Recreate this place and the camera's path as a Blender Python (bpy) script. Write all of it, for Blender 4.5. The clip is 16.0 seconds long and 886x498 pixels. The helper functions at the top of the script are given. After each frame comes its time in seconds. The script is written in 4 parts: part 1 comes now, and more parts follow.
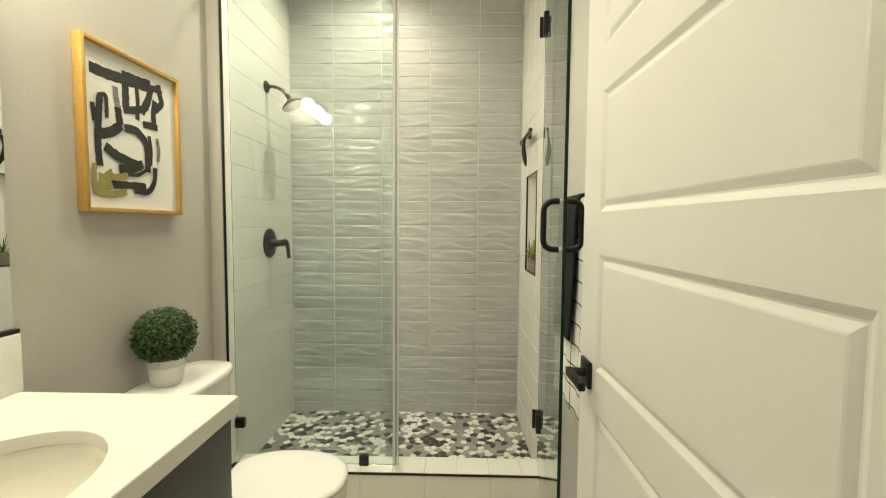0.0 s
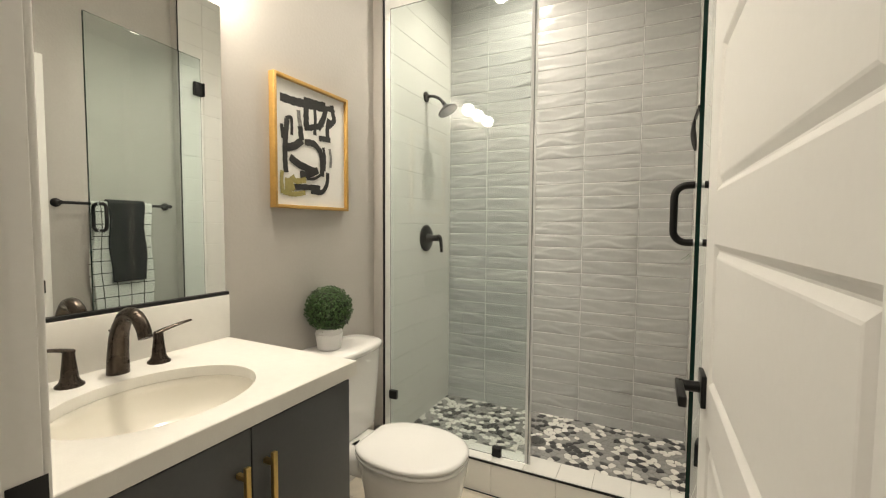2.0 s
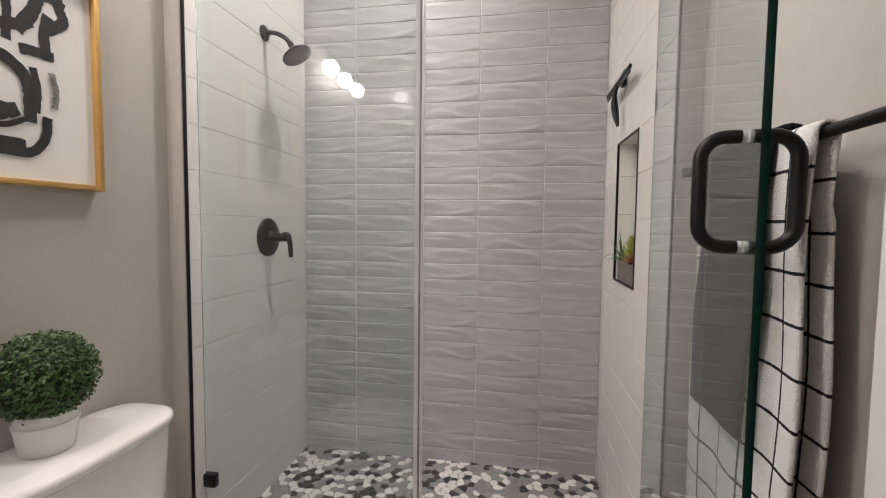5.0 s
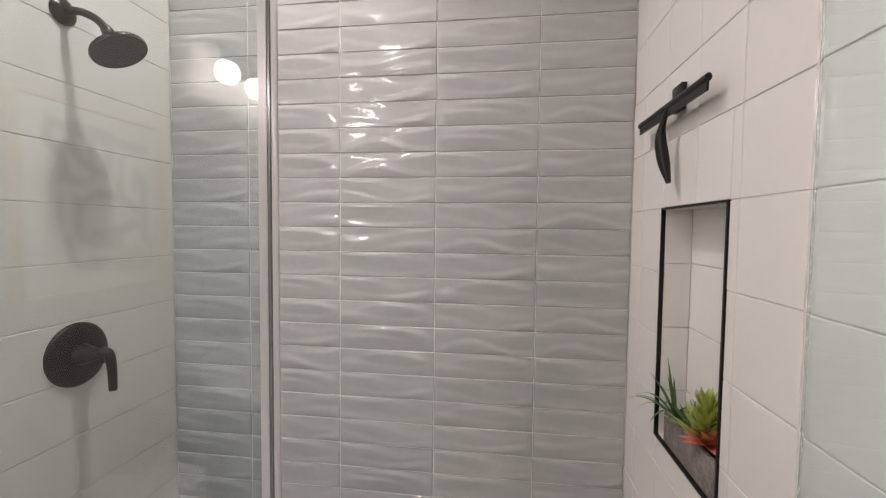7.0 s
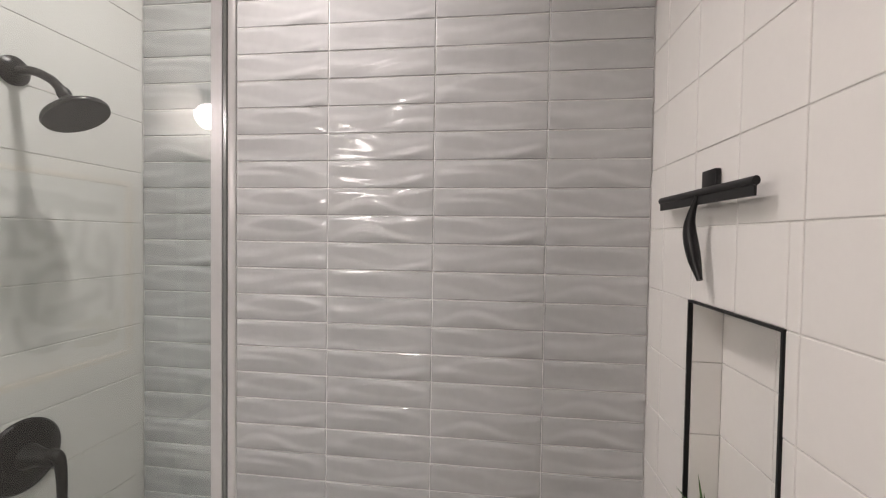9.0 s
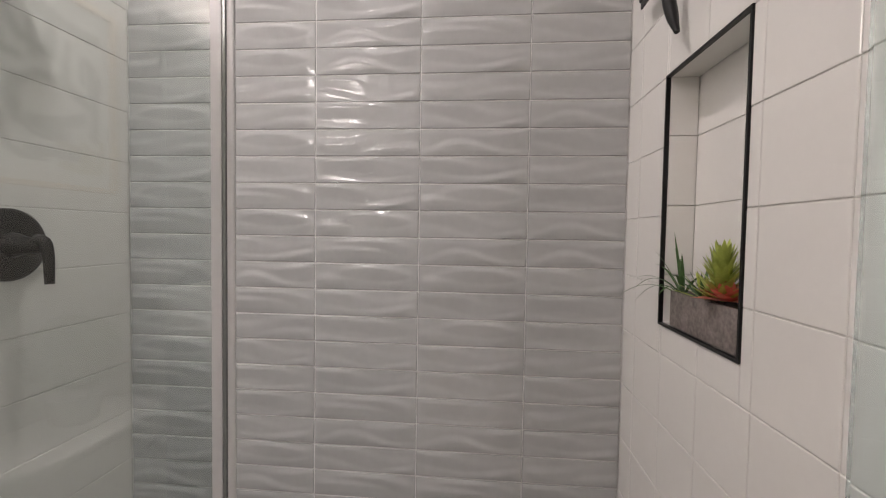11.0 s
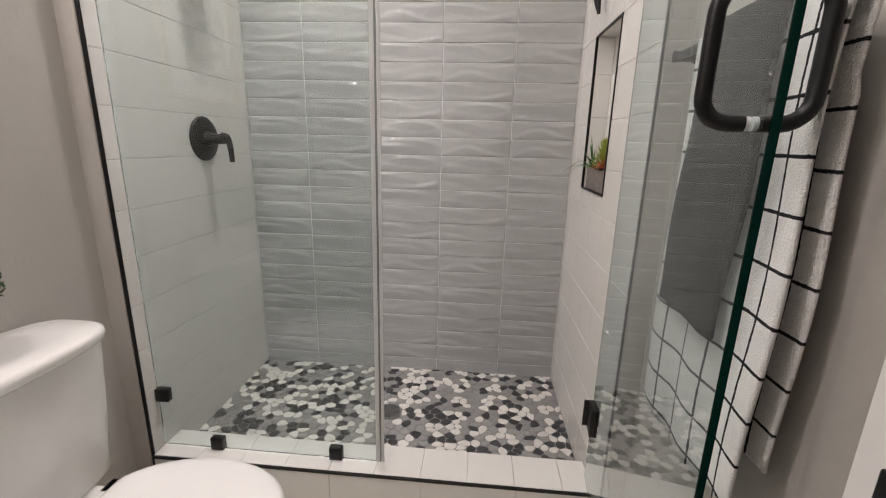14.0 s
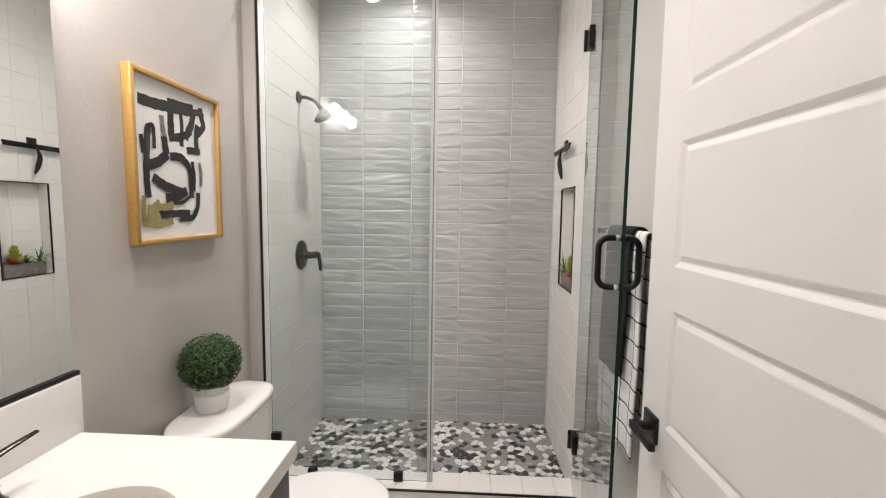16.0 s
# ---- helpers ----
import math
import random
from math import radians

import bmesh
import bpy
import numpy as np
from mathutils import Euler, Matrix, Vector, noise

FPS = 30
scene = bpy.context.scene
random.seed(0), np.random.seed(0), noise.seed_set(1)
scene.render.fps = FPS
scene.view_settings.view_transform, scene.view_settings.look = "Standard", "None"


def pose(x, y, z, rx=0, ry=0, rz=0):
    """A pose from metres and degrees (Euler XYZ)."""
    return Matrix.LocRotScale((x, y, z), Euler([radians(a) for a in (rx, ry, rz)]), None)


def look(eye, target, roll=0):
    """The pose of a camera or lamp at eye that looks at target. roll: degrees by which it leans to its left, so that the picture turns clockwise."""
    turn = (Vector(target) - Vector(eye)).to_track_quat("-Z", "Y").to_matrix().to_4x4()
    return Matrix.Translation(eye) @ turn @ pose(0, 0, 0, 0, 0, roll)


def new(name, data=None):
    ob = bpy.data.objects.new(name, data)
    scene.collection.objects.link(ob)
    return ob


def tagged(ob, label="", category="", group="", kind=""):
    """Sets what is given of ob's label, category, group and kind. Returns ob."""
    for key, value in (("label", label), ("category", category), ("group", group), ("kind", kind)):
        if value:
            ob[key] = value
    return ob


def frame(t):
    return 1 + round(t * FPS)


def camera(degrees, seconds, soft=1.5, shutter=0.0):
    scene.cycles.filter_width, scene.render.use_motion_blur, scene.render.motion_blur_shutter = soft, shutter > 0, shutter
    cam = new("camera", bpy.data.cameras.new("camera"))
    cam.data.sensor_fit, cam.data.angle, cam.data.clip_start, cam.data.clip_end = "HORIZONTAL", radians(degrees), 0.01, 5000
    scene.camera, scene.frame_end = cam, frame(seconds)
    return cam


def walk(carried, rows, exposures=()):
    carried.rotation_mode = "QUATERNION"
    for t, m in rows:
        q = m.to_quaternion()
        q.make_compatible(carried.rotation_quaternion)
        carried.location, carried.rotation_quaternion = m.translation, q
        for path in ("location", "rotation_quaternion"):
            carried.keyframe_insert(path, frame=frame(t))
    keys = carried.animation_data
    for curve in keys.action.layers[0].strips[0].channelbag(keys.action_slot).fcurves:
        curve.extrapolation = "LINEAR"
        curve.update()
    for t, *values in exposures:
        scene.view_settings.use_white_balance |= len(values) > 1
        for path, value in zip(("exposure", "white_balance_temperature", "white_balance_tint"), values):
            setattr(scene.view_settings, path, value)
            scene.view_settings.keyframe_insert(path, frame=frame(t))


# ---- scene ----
cam = camera(92.7, 16.0, 1.15)
PATH = [
    (0, (0.307, -0.008, 1.323), (0.257, 1.988, 1.207), 0.4),
    (0.5, (0.355, -0.033, 1.297), (-0.088, 1.914, 1.185), 0.5),
    (1, (0.43, -0.019, 1.291), (-0.283, 1.846, 1.18), 0.3),
    (1.5, (0.509, 0.006, 1.286), (-0.36, 1.804, 1.177), 0.4),
    (2, (0.536, 0.035, 1.286), (-0.352, 1.824, 1.178), 0.4),
    (2.5, (0.488, 0.074, 1.289), (-0.334, 1.894, 1.18), 0.6),
    (3, (0.429, 0.127, 1.286), (-0.279, 1.994, 1.176), 0.4),
    (3.5, (0.373, 0.197, 1.278), (-0.2, 2.11, 1.167), 0.7),
    (4, (0.335, 0.331, 1.254), (-0.117, 2.276, 1.143), 0.6),
    (4.2, (0.326, 0.386, 1.245), (-0.089, 2.339, 1.136), 0.6),
    (6.3, (0.356, 1.199, 1.419), (0.064, 3.174, 1.294), 1.0),
    (6.5, (0.346, 1.272, 1.45), (0.067, 3.25, 1.344), 1.1),
    (7, (0.352, 1.407, 1.548), (0.084, 3.387, 1.451), 0.6),
    (7.5, (0.342, 1.498, 1.647), (0.073, 3.479, 1.572), 0.8),
    (8, (0.33, 1.529, 1.759), (0.046, 3.508, 1.695), 0.7),
    (8.2, (0.33, 1.534, 1.79), (0.043, 3.512, 1.728), 0.7),
    (10.3, (0.319, 1.52, 1.43), (0.157, 3.513, 1.386), 1.1),
    (10.5, (0.327, 1.519, 1.378), (0.162, 3.511, 1.326), 1.0),
    (11, (0.33, 1.491, 1.253), (0.154, 3.482, 1.178), 0.9),
    (11.5, (0.305, 1.423, 1.186), (0.157, 3.411, 1.026), 1.2),
    (12, (0.319, 1.323, 1.163), (0.171, 3.284, 0.795), 1.3),
    (12.5, (0.327, 1.203, 1.137), (0.177, 3.147, 0.692), 1.4),
    (13, (0.314, 1.043, 1.135), (0.161, 2.984, 0.678), 1.4),
    (13.5, (0.319, 0.903, 1.208), (0.156, 2.83, 0.7), 1.1),
    (14, (0.329, 0.761, 1.219), (0.172, 2.694, 0.73), 1.4),
    (14.5, (0.318, 0.61, 1.297), (0.138, 2.536, 0.791), 1.4),
    (15, (0.297, 0.395, 1.354), (0.067, 2.32, 0.863), 1.3),
    (15.5, (0.269, 0.201, 1.395), (0.062, 2.154, 1.015), 1.1),
    (15.7, (0.251, 0.131, 1.415), (0.072, 2.097, 1.094), 0.9),
    (16, (0.181, 0.025, 1.466), (0.083, 2.015, 1.29), 0.8),
]
EXPOSURES = [(0.0, 0.68, 8000, -8), (1.0, 0.60, 7700, -2), (2.0, 0.60, 7250, 5), (3.0, 0.57, 6950, 9), (4.0, 0.46, 6600, 13), (6.5, 0.16, 6450, 17), (8.2, 0.16, 6450, 17), (10.5, 0.13, 6500, 18),
             (12.0, 0.13, 6450, 18), (13.0, 0.25, 6450, 17), (14.5, 0.45, 6400, 15), (16.0, 0.58, 6350, 14)]
walk(cam, [(t, look(eye, target, roll)) for t, eye, target, roll in PATH], EXPOSURES)

# ---- world and light ----
world = bpy.data.worlds.new("world")
scene.world = world
world.use_nodes = True
world.node_tree.nodes["Background"].inputs[0].default_value = (0.8, 0.85, 1.0, 1)
world.node_tree.nodes["Background"].inputs[1].default_value = 0.02

CEIL = 2.90
WARM = (1.0, 0.925, 0.87)
SHOWER_LAMP = (-0.22, 2.31)
BATH_LAMP = (-0.45, 1.0)
GLOBES = [(-0.715, y, 2.148) for y in (0.545, 0.745, 0.945)]
GLOBE_STRENGTH = 52.0


def downlight_lamp(x, y, watts, half=2.6):
    data = bpy.data.lights.new("downlight_lamp", "SPOT")
    data.energy, data.color, data.shadow_soft_size = watts, WARM, 0.055
    data.spot_size, data.spot_blend = half, 0.9
    ob = new("downlight_lamp", data)
    ob.location = (x, y, CEIL - 0.012)
    return ob


downlight_lamp(*SHOWER_LAMP, 51)
downlight_lamp(*BATH_LAMP, 42)
# added fill lamp in the unseen hall; no fixture is known there
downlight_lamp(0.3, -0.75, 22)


# ---- materials ----
def mat(name, color, rough=0.5, metal=0.0, vary=0.06, scale=6.0, fine=90.0, bump=0.0, bump_scale=120.0, rvar=0.08,
        coat=0.0, spec=0.5, piece=0.0, emit=None):
    m = bpy.data.materials.new(name)
    m.use_nodes = True
    nt = m.node_tree
    b = nt.nodes["Principled BSDF"]
    b.inputs["Metallic"].default_value = metal
    b.inputs["Coat Weight"].default_value = coat
    b.inputs["Coat Roughness"].default_value = 0.05
    b.inputs["Specular IOR Level"].default_value = spec
    geo = nt.nodes.new("ShaderNodeNewGeometry")
    n1 = nt.nodes.new("ShaderNodeTexNoise")
    n1.inputs["Scale"].default_value = scale
    n1.inputs["Detail"].default_value = 4
    n2 = nt.nodes.new("ShaderNodeTexNoise")
    n2.inputs["Scale"].default_value = fine
    n2.inputs["Detail"].default_value = 3
    for n in (n1, n2):
        nt.links.new(geo.outputs["Position"], n.inputs["Vector"])
    mix = nt.nodes.new("ShaderNodeMath")
    mix.operation = "ADD"
    nt.links.new(n1.outputs["Fac"], mix.inputs[0])
    nt.links.new(n2.outputs["Fac"], mix.inputs[1])
    last = mix.outputs[0]
    if piece:
        info = nt.nodes.new("ShaderNodeObjectInfo")
        mul = nt.nodes.new("ShaderNodeMath")
        mul.operation = "MULTIPLY_ADD"
        nt.links.new(info.outputs["Random"], mul.inputs[0])
        mul.inputs[1].default_value = piece
        nt.links.new(last, mul.inputs[2])
        last = mul.outputs[0]
    ramp = nt.nodes.new("ShaderNodeMapRange")
    ramp.inputs["From Min"].default_value = 0.6
    ramp.inputs["From Max"].default_value = 1.4 + piece
    ramp.inputs["To Min"].default_value = 1 - vary
    ramp.inputs["To Max"].default_value = 1 + vary
    nt.links.new(last, ramp.inputs["Value"])
    sc = nt.nodes.new("ShaderNodeVectorMath")
    sc.operation = "SCALE"
    sc.inputs[0].default_value = color
    nt.links.new(ramp.outputs["Result"], sc.inputs["Scale"])
    nt.links.new(sc.outputs[0], b.inputs["Base Color"])
    rr = nt.nodes.new("ShaderNodeMapRange")
    rr.inputs["From Min"].default_value, rr.inputs["From Max"].default_value = 0.3, 0.7
    rr.inputs["To Min"].default_value, rr.inputs["To Max"].default_value = rough * (1 - rvar), rough * (1 + rvar)
    nt.links.new(n1.outputs["Fac"], rr.inputs["Value"])
    nt.links.new(rr.outputs["Result"], b.inputs["Roughness"])
    if bump:
        n3 = nt.nodes.new("ShaderNodeTexNoise")
        n3.inputs["Scale"].default_value = bump_scale
        n3.inputs["Detail"].default_value = 2
        nt.links.new(geo.outputs["Position"], n3.inputs["Vector"])
        bp = nt.nodes.new("ShaderNodeBump")
        bp.inputs["Strength"].default_value = 1.0
        bp.inputs["Distance"].default_value = bump
        nt.links.new(n3.outputs["Fac"], bp.inputs["Height"])
        nt.links.new(bp.outputs["Normal"], b.inputs["Normal"])
    if emit:
        b.inputs["Emission Color"].default_value = (*emit[0], 1)
        b.inputs["Emission Strength"].default_value = emit[1]
    return m


WALL = mat("greige_wall_paint", (0.485, 0.460, 0.427), 0.55, vary=0.03, bump=0.0007, bump_scale=75)
CEIL_M = mat("white_ceiling_paint", (0.8, 0.79, 0.77), 0.8, vary=0.02, bump=0.001, bump_scale=60)
TRIM = mat("white_trim_paint", (0.8, 0.79, 0.76), 0.35, vary=0.02, bump=0.0002, bump_scale=40)
DOOR_M = mat("white_door_paint", (0.8, 0.79, 0.765), 0.38, vary=0.015, bump=0.0002, bump_scale=60)
GREY_TILE = mat("grey_wave_glaze", (0.445, 0.45, 0.445), 0.08, vary=0.07, scale=5, fine=40, piece=0.45, rvar=0.2)
WHITE_TILE = mat("white_glaze", (0.79, 0.78, 0.745), 0.14, vary=0.02, scale=3, piece=0.3, bump=0.0006, bump_scale=9)
GROUT = mat("light_grey_grout", (0.74, 0.735, 0.72), 0.9, vary=0.08, bump=0.0004)
WGROUT = mat("white_grout", (0.74, 0.73, 0.70), 0.85, vary=0.06, bump=0.0003)
PGROUT = mat("pebble_grout", (0.27, 0.265, 0.26), 0.85, vary=0.12, bump=0.0006, bump_scale=200)
P_WHITE = mat("white_pebble", (0.70, 0.68, 0.645), 0.4, vary=0.12, scale=20, piece=0.6)
P_DARK = mat("charcoal_pebble", (0.055, 0.056, 0.058), 0.38, vary=0.3, scale=20, piece=0.6)
P_GREY = mat("grey_pebble", (0.30, 0.295, 0.285), 0.42, vary=0.16, scale=20, piece=0.8)
FLOOR_M = mat("beige_stone_floor_tile", (0.62, 0.565, 0.48), 0.3, vary=0.17, scale=5, fine=22, piece=0.4)
BLACK = mat("matt_black_metal", (0.010, 0.010, 0.0105), 0.38, metal=0.3, vary=0.08)
BRONZE = mat("oil_rubbed_bronze", (0.07, 0.055, 0.045), 0.27, metal=0.85, vary=0.3, scale=25)
DARKM = mat("dark_bronze_shower_metal", (0.016, 0.0155, 0.015), 0.33, metal=0.4, vary=0.05)
CHROME = mat("chrome", (0.8, 0.8, 0.8), 0.1, metal=1.0, vary=0.02)
STEEL = mat("brushed_steel", (0.5, 0.5, 0.5), 0.32, metal=1.0, vary=0.08)
GOLD = mat("brushed_brass", (0.62, 0.43, 0.16), 0.3, metal=1.0, vary=0.06)
GOLD_FRAME = mat("gold_wood_frame", (0.55, 0.33, 0.10), 0.38, metal=0.35, vary=0.12, scale=14)
QUARTZ = mat("white_quartz", (0.80, 0.785, 0.74), 0.22, vary=0.025, scale=40, fine=240)
CERAMIC = mat("white_porcelain", (0.82, 0.81, 0.785), 0.09, vary=0.01, coat=0.4)
SINK_M = mat("cream_porcelain", (0.80, 0.77, 0.69), 0.1, vary=0.01, coat=0.4)
PLASTIC = mat("white_seat_plastic", (0.82, 0.81, 0.79), 0.16, vary=0.01)
CAB = mat("charcoal_cabinet_paint", (0.075, 0.078, 0.08), 0.42, vary=0.06, bump=0.0001)
POT = mat("white_ceramic_pot", (0.8, 0.79, 0.78), 0.4, vary=0.02)
LEAF = mat("boxwood_leaf", (0.045, 0.10, 0.025), 0.5, vary=0.6, scale=60, fine=300)
BALL_CORE = mat("dark_green_core", (0.02, 0.03, 0.012), 0.8, vary=0.3)
PAPER = mat("white_art_paper", (0.78, 0.77, 0.74), 0.7, vary=0.02)
INK = mat("black_brush_paint", (0.02, 0.019, 0.018), 0.6, vary=0.5, scale=40, fine=160)
WASH = mat("dry_grey_brush_paint", (0.20, 0.195, 0.185), 0.6, vary=0.8, scale=60, fine=200)
OLIVE = mat("olive_brush_paint", (0.30, 0.26, 0.09), 0.6, vary=0.2, scale=30)
WOODGREY = mat("weathered_grey_wood", (0.22, 0.19, 0.175), 0.8, vary=0.4, scale=30, fine=120, bump=0.002, bump_scale=60)
SUCC = mat("green_succulent", (0.40, 0.47, 0.10), 0.45, vary=0.3, scale=60)
GRASSY = mat("dark_green_blade", (0.07, 0.15, 0.045), 0.45, vary=0.3, scale=60)
RED = mat("coral_red_succulent", (0.68, 0.20, 0.14), 0.45, vary=0.3, scale=60)
SEALM = mat("clear_vinyl_seal", (0.62, 0.63, 0.63), 0.25, vary=0.04)
SOIL = mat("dark_soil", (0.05, 0.04, 0.03), 0.9, vary=0.3)
LAMP = mat("glowing_diffuser", (0.9, 0.9, 0.9), 0.5, emit=(WARM, 12.0))
GLOBE = mat("glowing_opal_glass", (0.9, 0.9, 0.9), 0.4, emit=(WARM, GLOBE_STRENGTH))
MIRROR = mat("mirror_silver", (0.82, 0.845, 0.83), 0.0, metal=1.0, vary=0.0, rvar=0.0)
DARKT = mat("charcoal_terry_towel", (0.012, 0.0125, 0.014), 0.95, vary=0.3, bump=0.003, bump_scale=400, spec=0.2)
GEDGE = mat("green_glass_edge", (0.004, 0.028, 0.021), 0.1, vary=0.1)

EDGE_GREY = mat("dark_glass_edge", (0.22, 0.235, 0.23), 0.15, vary=0.1)

GLASS = bpy.data.materials.new("clear_shower_glass")
GLASS.use_nodes = True
_b = GLASS.node_tree.nodes["Principled BSDF"]
_b.inputs["Base Color"].default_value = (0.76, 0.822, 0.808, 1)
_b.inputs["Roughness"].default_value = 0.0
_b.inputs["Transmission Weight"].default_value = 1.0
_b.inputs["IOR"].default_value = 1.5


def checked_towel():
    """White terry with a window-pane grid of thin black lines, in metres along the cloth."""
    m = mat("white_terry_black_grid", (0.80, 0.79, 0.76), 0.95, vary=0.05, bump=0.003, bump_scale=380, spec=0.2)
    nt = m.node_tree
    b = nt.nodes["Principled BSDF"]
    uv = nt.nodes.new("ShaderNodeUVMap")
    wob = nt.nodes.new("ShaderNodeTexNoise")
    wob.inputs["Scale"].default_value = 90
    add = nt.nodes.new("ShaderNodeVectorMath")
    add.operation = "MULTIPLY_ADD"
    add.inputs[1].default_value = (0.004, 0.004, 0)
    nt.links.new(wob.outputs["Color"], add.inputs[0])
    nt.links.new(uv.outputs[0], add.inputs[2])
    sep = nt.nodes.new("ShaderNodeSeparateXYZ")
    nt.links.new(add.outputs[0], sep.inputs[0])
    outs = []
    for axis in (0, 1):
        mod = nt.nodes.new("ShaderNodeMath")
        mod.operation = "WRAP"
        mod.inputs[1].default_value, mod.inputs[2].default_value = 0.071, 0.0
        nt.links.new(sep.outputs[axis], mod.inputs[0])
        lt = nt.nodes.new("ShaderNodeMath")
        lt.operation = "LESS_THAN"
        lt.inputs[1].default_value = 0.0048
        nt.links.new(mod.outputs[0], lt.inputs[0])
        outs.append(lt)
    mx = nt.nodes.new("ShaderNodeMath")
    mx.operation = "MAXIMUM"
    nt.links.new(outs[0].outputs[0], mx.inputs[0])
    nt.links.new(outs[1].outputs[0], mx.inputs[1])
    src = b.inputs["Base Color"].links[0].from_socket
    mixc = nt.nodes.new("ShaderNodeMix")
    mixc.data_type = "RGBA"
    nt.links.new(mx.outputs[0], mixc.inputs[0])
    nt.links.new(src, mixc.inputs[6])
    mixc.inputs[7].default_value = (0.02, 0.02, 0.02, 1)
    nt.links.new(mixc.outputs[2], b.inputs["Base Color"])
    return m


CHECKED = checked_towel()


# ---- mesh makers ----
def mesh_of(name, verts, faces, material, smooth=False, uvs=None):
    me = bpy.data.meshes.new(name)
    me.from_pydata([tuple(v) for v in verts], [], faces)
    for mm in (material if isinstance(material, (list, tuple)) else [material]):
        me.materials.append(mm)
    if smooth:
        me.polygons.foreach_set("use_smooth", [True] * len(me.polygons))
    if uvs:
        lay = me.uv_layers.new(name="UVMap")
        for loop in me.loops:
            lay.data[loop.index].uv = uvs[loop.vertex_index]
    me.update()
    return me


def fix_normals(me):
    bm = bmesh.new()
    bm.from_mesh(me)
    bmesh.ops.recalc_face_normals(bm, faces=bm.faces)
    bm.to_mesh(me)
    bm.free()
    return me


def box_mesh(name, lo, hi, material, bevel=0.0, segs=2):
    bm = bmesh.new()
    bmesh.ops.create_cube(bm, size=1)
    for v in bm.verts:
        v.co = Vector([lo[i] + (v.co[i] + 0.5) * (hi[i] - lo[i]) for i in range(3)])
    if bevel:
        bmesh.ops.bevel(bm, geom=bm.edges[:], offset=bevel, segments=segs, profile=0.5, affect="EDGES")
    me = bpy.data.meshes.new(name)
    bm.to_mesh(me)
    bm.free()
    me.materials.append(material)
    if bevel and segs > 1:
        me.polygons.foreach_set("use_smooth", [True] * len(me.polygons))
        me.set_sharp_from_angle(angle=radians(50))
    return me


def loft(name, rings, material, smooth=True, cap0=True, cap1=True, sharp=60):
    n = len(rings[0])
    verts = [p for r in rings for p in r]
    faces = []
    for i in range(len(rings) - 1):
        for j in range(n):
            k = (j + 1) % n
            faces.append((i * n + j, i * n + k, (i + 1) * n + k, (i + 1) * n + j))
    if cap0:
        faces.append(tuple(reversed(range(n))))
    if cap1:
        faces.append(tuple((len(rings) - 1) * n + j for j in range(n)))
    me = fix_normals(mesh_of(name, verts, faces, material, smooth))
    if smooth:
        me.set_sharp_from_angle(angle=radians(sharp))
    return me


def lathe(name, profile, centre, axis, material, n=32, sharp=50):
    """profile: (radius, distance along axis)."""
    ax = Vector(axis).normalized()
    u = ax.orthogonal().normalized()
    v = ax.cross(u)
    c = Vector(centre)
    rings = [[c + ax * d + (u * math.cos(2 * math.pi * j / n) + v * math.sin(2 * math.pi * j / n)) * max(r, 1e-4) for j in range(n)]
             for r, d in profile]
    return loft(name, rings, material, sharp=sharp)


def sweep(name, pts, radii, material, n=14, flat=None):
    """A tube along points; flat: (width factor, height factor, up)."""
    pts = [Vector(p) for p in pts]
    if not isinstance(radii, (list, tuple)):
        radii = [radii] * len(pts)
    rings, up = [], Vector(flat[2]) if flat else None
    prev = None
    for i, p in enumerate(pts):
        t = (pts[min(i + 1, len(pts) - 1)] - pts[max(i - 1, 0)]).normalized()
        if up is not None:
            a = t.cross(up).normalized()
        elif prev is None:
            a = t.orthogonal().normalized()
        else:
            a = (prev - t * prev.dot(t)).normalized()
        prev = a
        b = t.cross(a)
        fa, fb = (flat[0], flat[1]) if flat else (1, 1)
        rings.append([p + a * math.cos(2 * math.pi * j / n) * radii[i] * fa + b * math.sin(2 * math.pi * j / n) * radii[i] * fb for j in range(n)])
    return loft(name, rings, material)


def smooth_path(ctrl, n=8):
    """Catmull-Rom through the control points."""
    c = [Vector(p) for p in ctrl]
    c = [2 * c[0] - c[1], *c, 2 * c[-1] - c[-2]]
    out = []
    for i in range(1, len(c) - 2):
        for k in range(n):
            t = k / n
            a, b, d, e = c[i - 1], c[i], c[i + 1], c[i + 2]
            out.append(0.5 * ((2 * b) + (d - a) * t + (2 * a - 5 * b + 4 * d - e) * t * t + (3 * b - a - 3 * d + e) * t ** 3))
    out.append(c[-2])
    return out


def joined(name, meshes):
    bm = bmesh.new()
    mats = []
    for me in meshes:
        off = len(bm.faces)
        bm.from_mesh(me)
        bm.faces.ensure_lookup_table()
        remap = []
        for mm in me.materials:
            if mm not in mats:
                mats.append(mm)
            remap.append(mats.index(mm))
        for f in bm.faces[off:]:
            f.material_index = remap[f.material_index]
        bpy.data.meshes.remove(me)
    out = bpy.data.meshes.new(name)
    bm.to_mesh(out)
    bm.free()
    for mm in mats:
        out.materials.append(mm)
    return out


def thing(name, base, label, category, group=""):
    ob = new(name)
    ob.empty_display_size = 0.05
    ob.location = base
    ob.matrix_basis = Matrix.Translation(base)
    return tagged(ob, label, category, group)


def part(name, me, parent, label=""):
    """A part whose mesh is given in world coordinates."""
    ob = new(name, me)
    ob.parent = parent
    root = Matrix.Identity(4)
    p = parent
    while p is not None:
        root = p.matrix_basis @ root if p.parent is None else root
        p = p.parent
    ob.matrix_parent_inverse = root.inverted()
    return tagged(ob, label) if label else ob


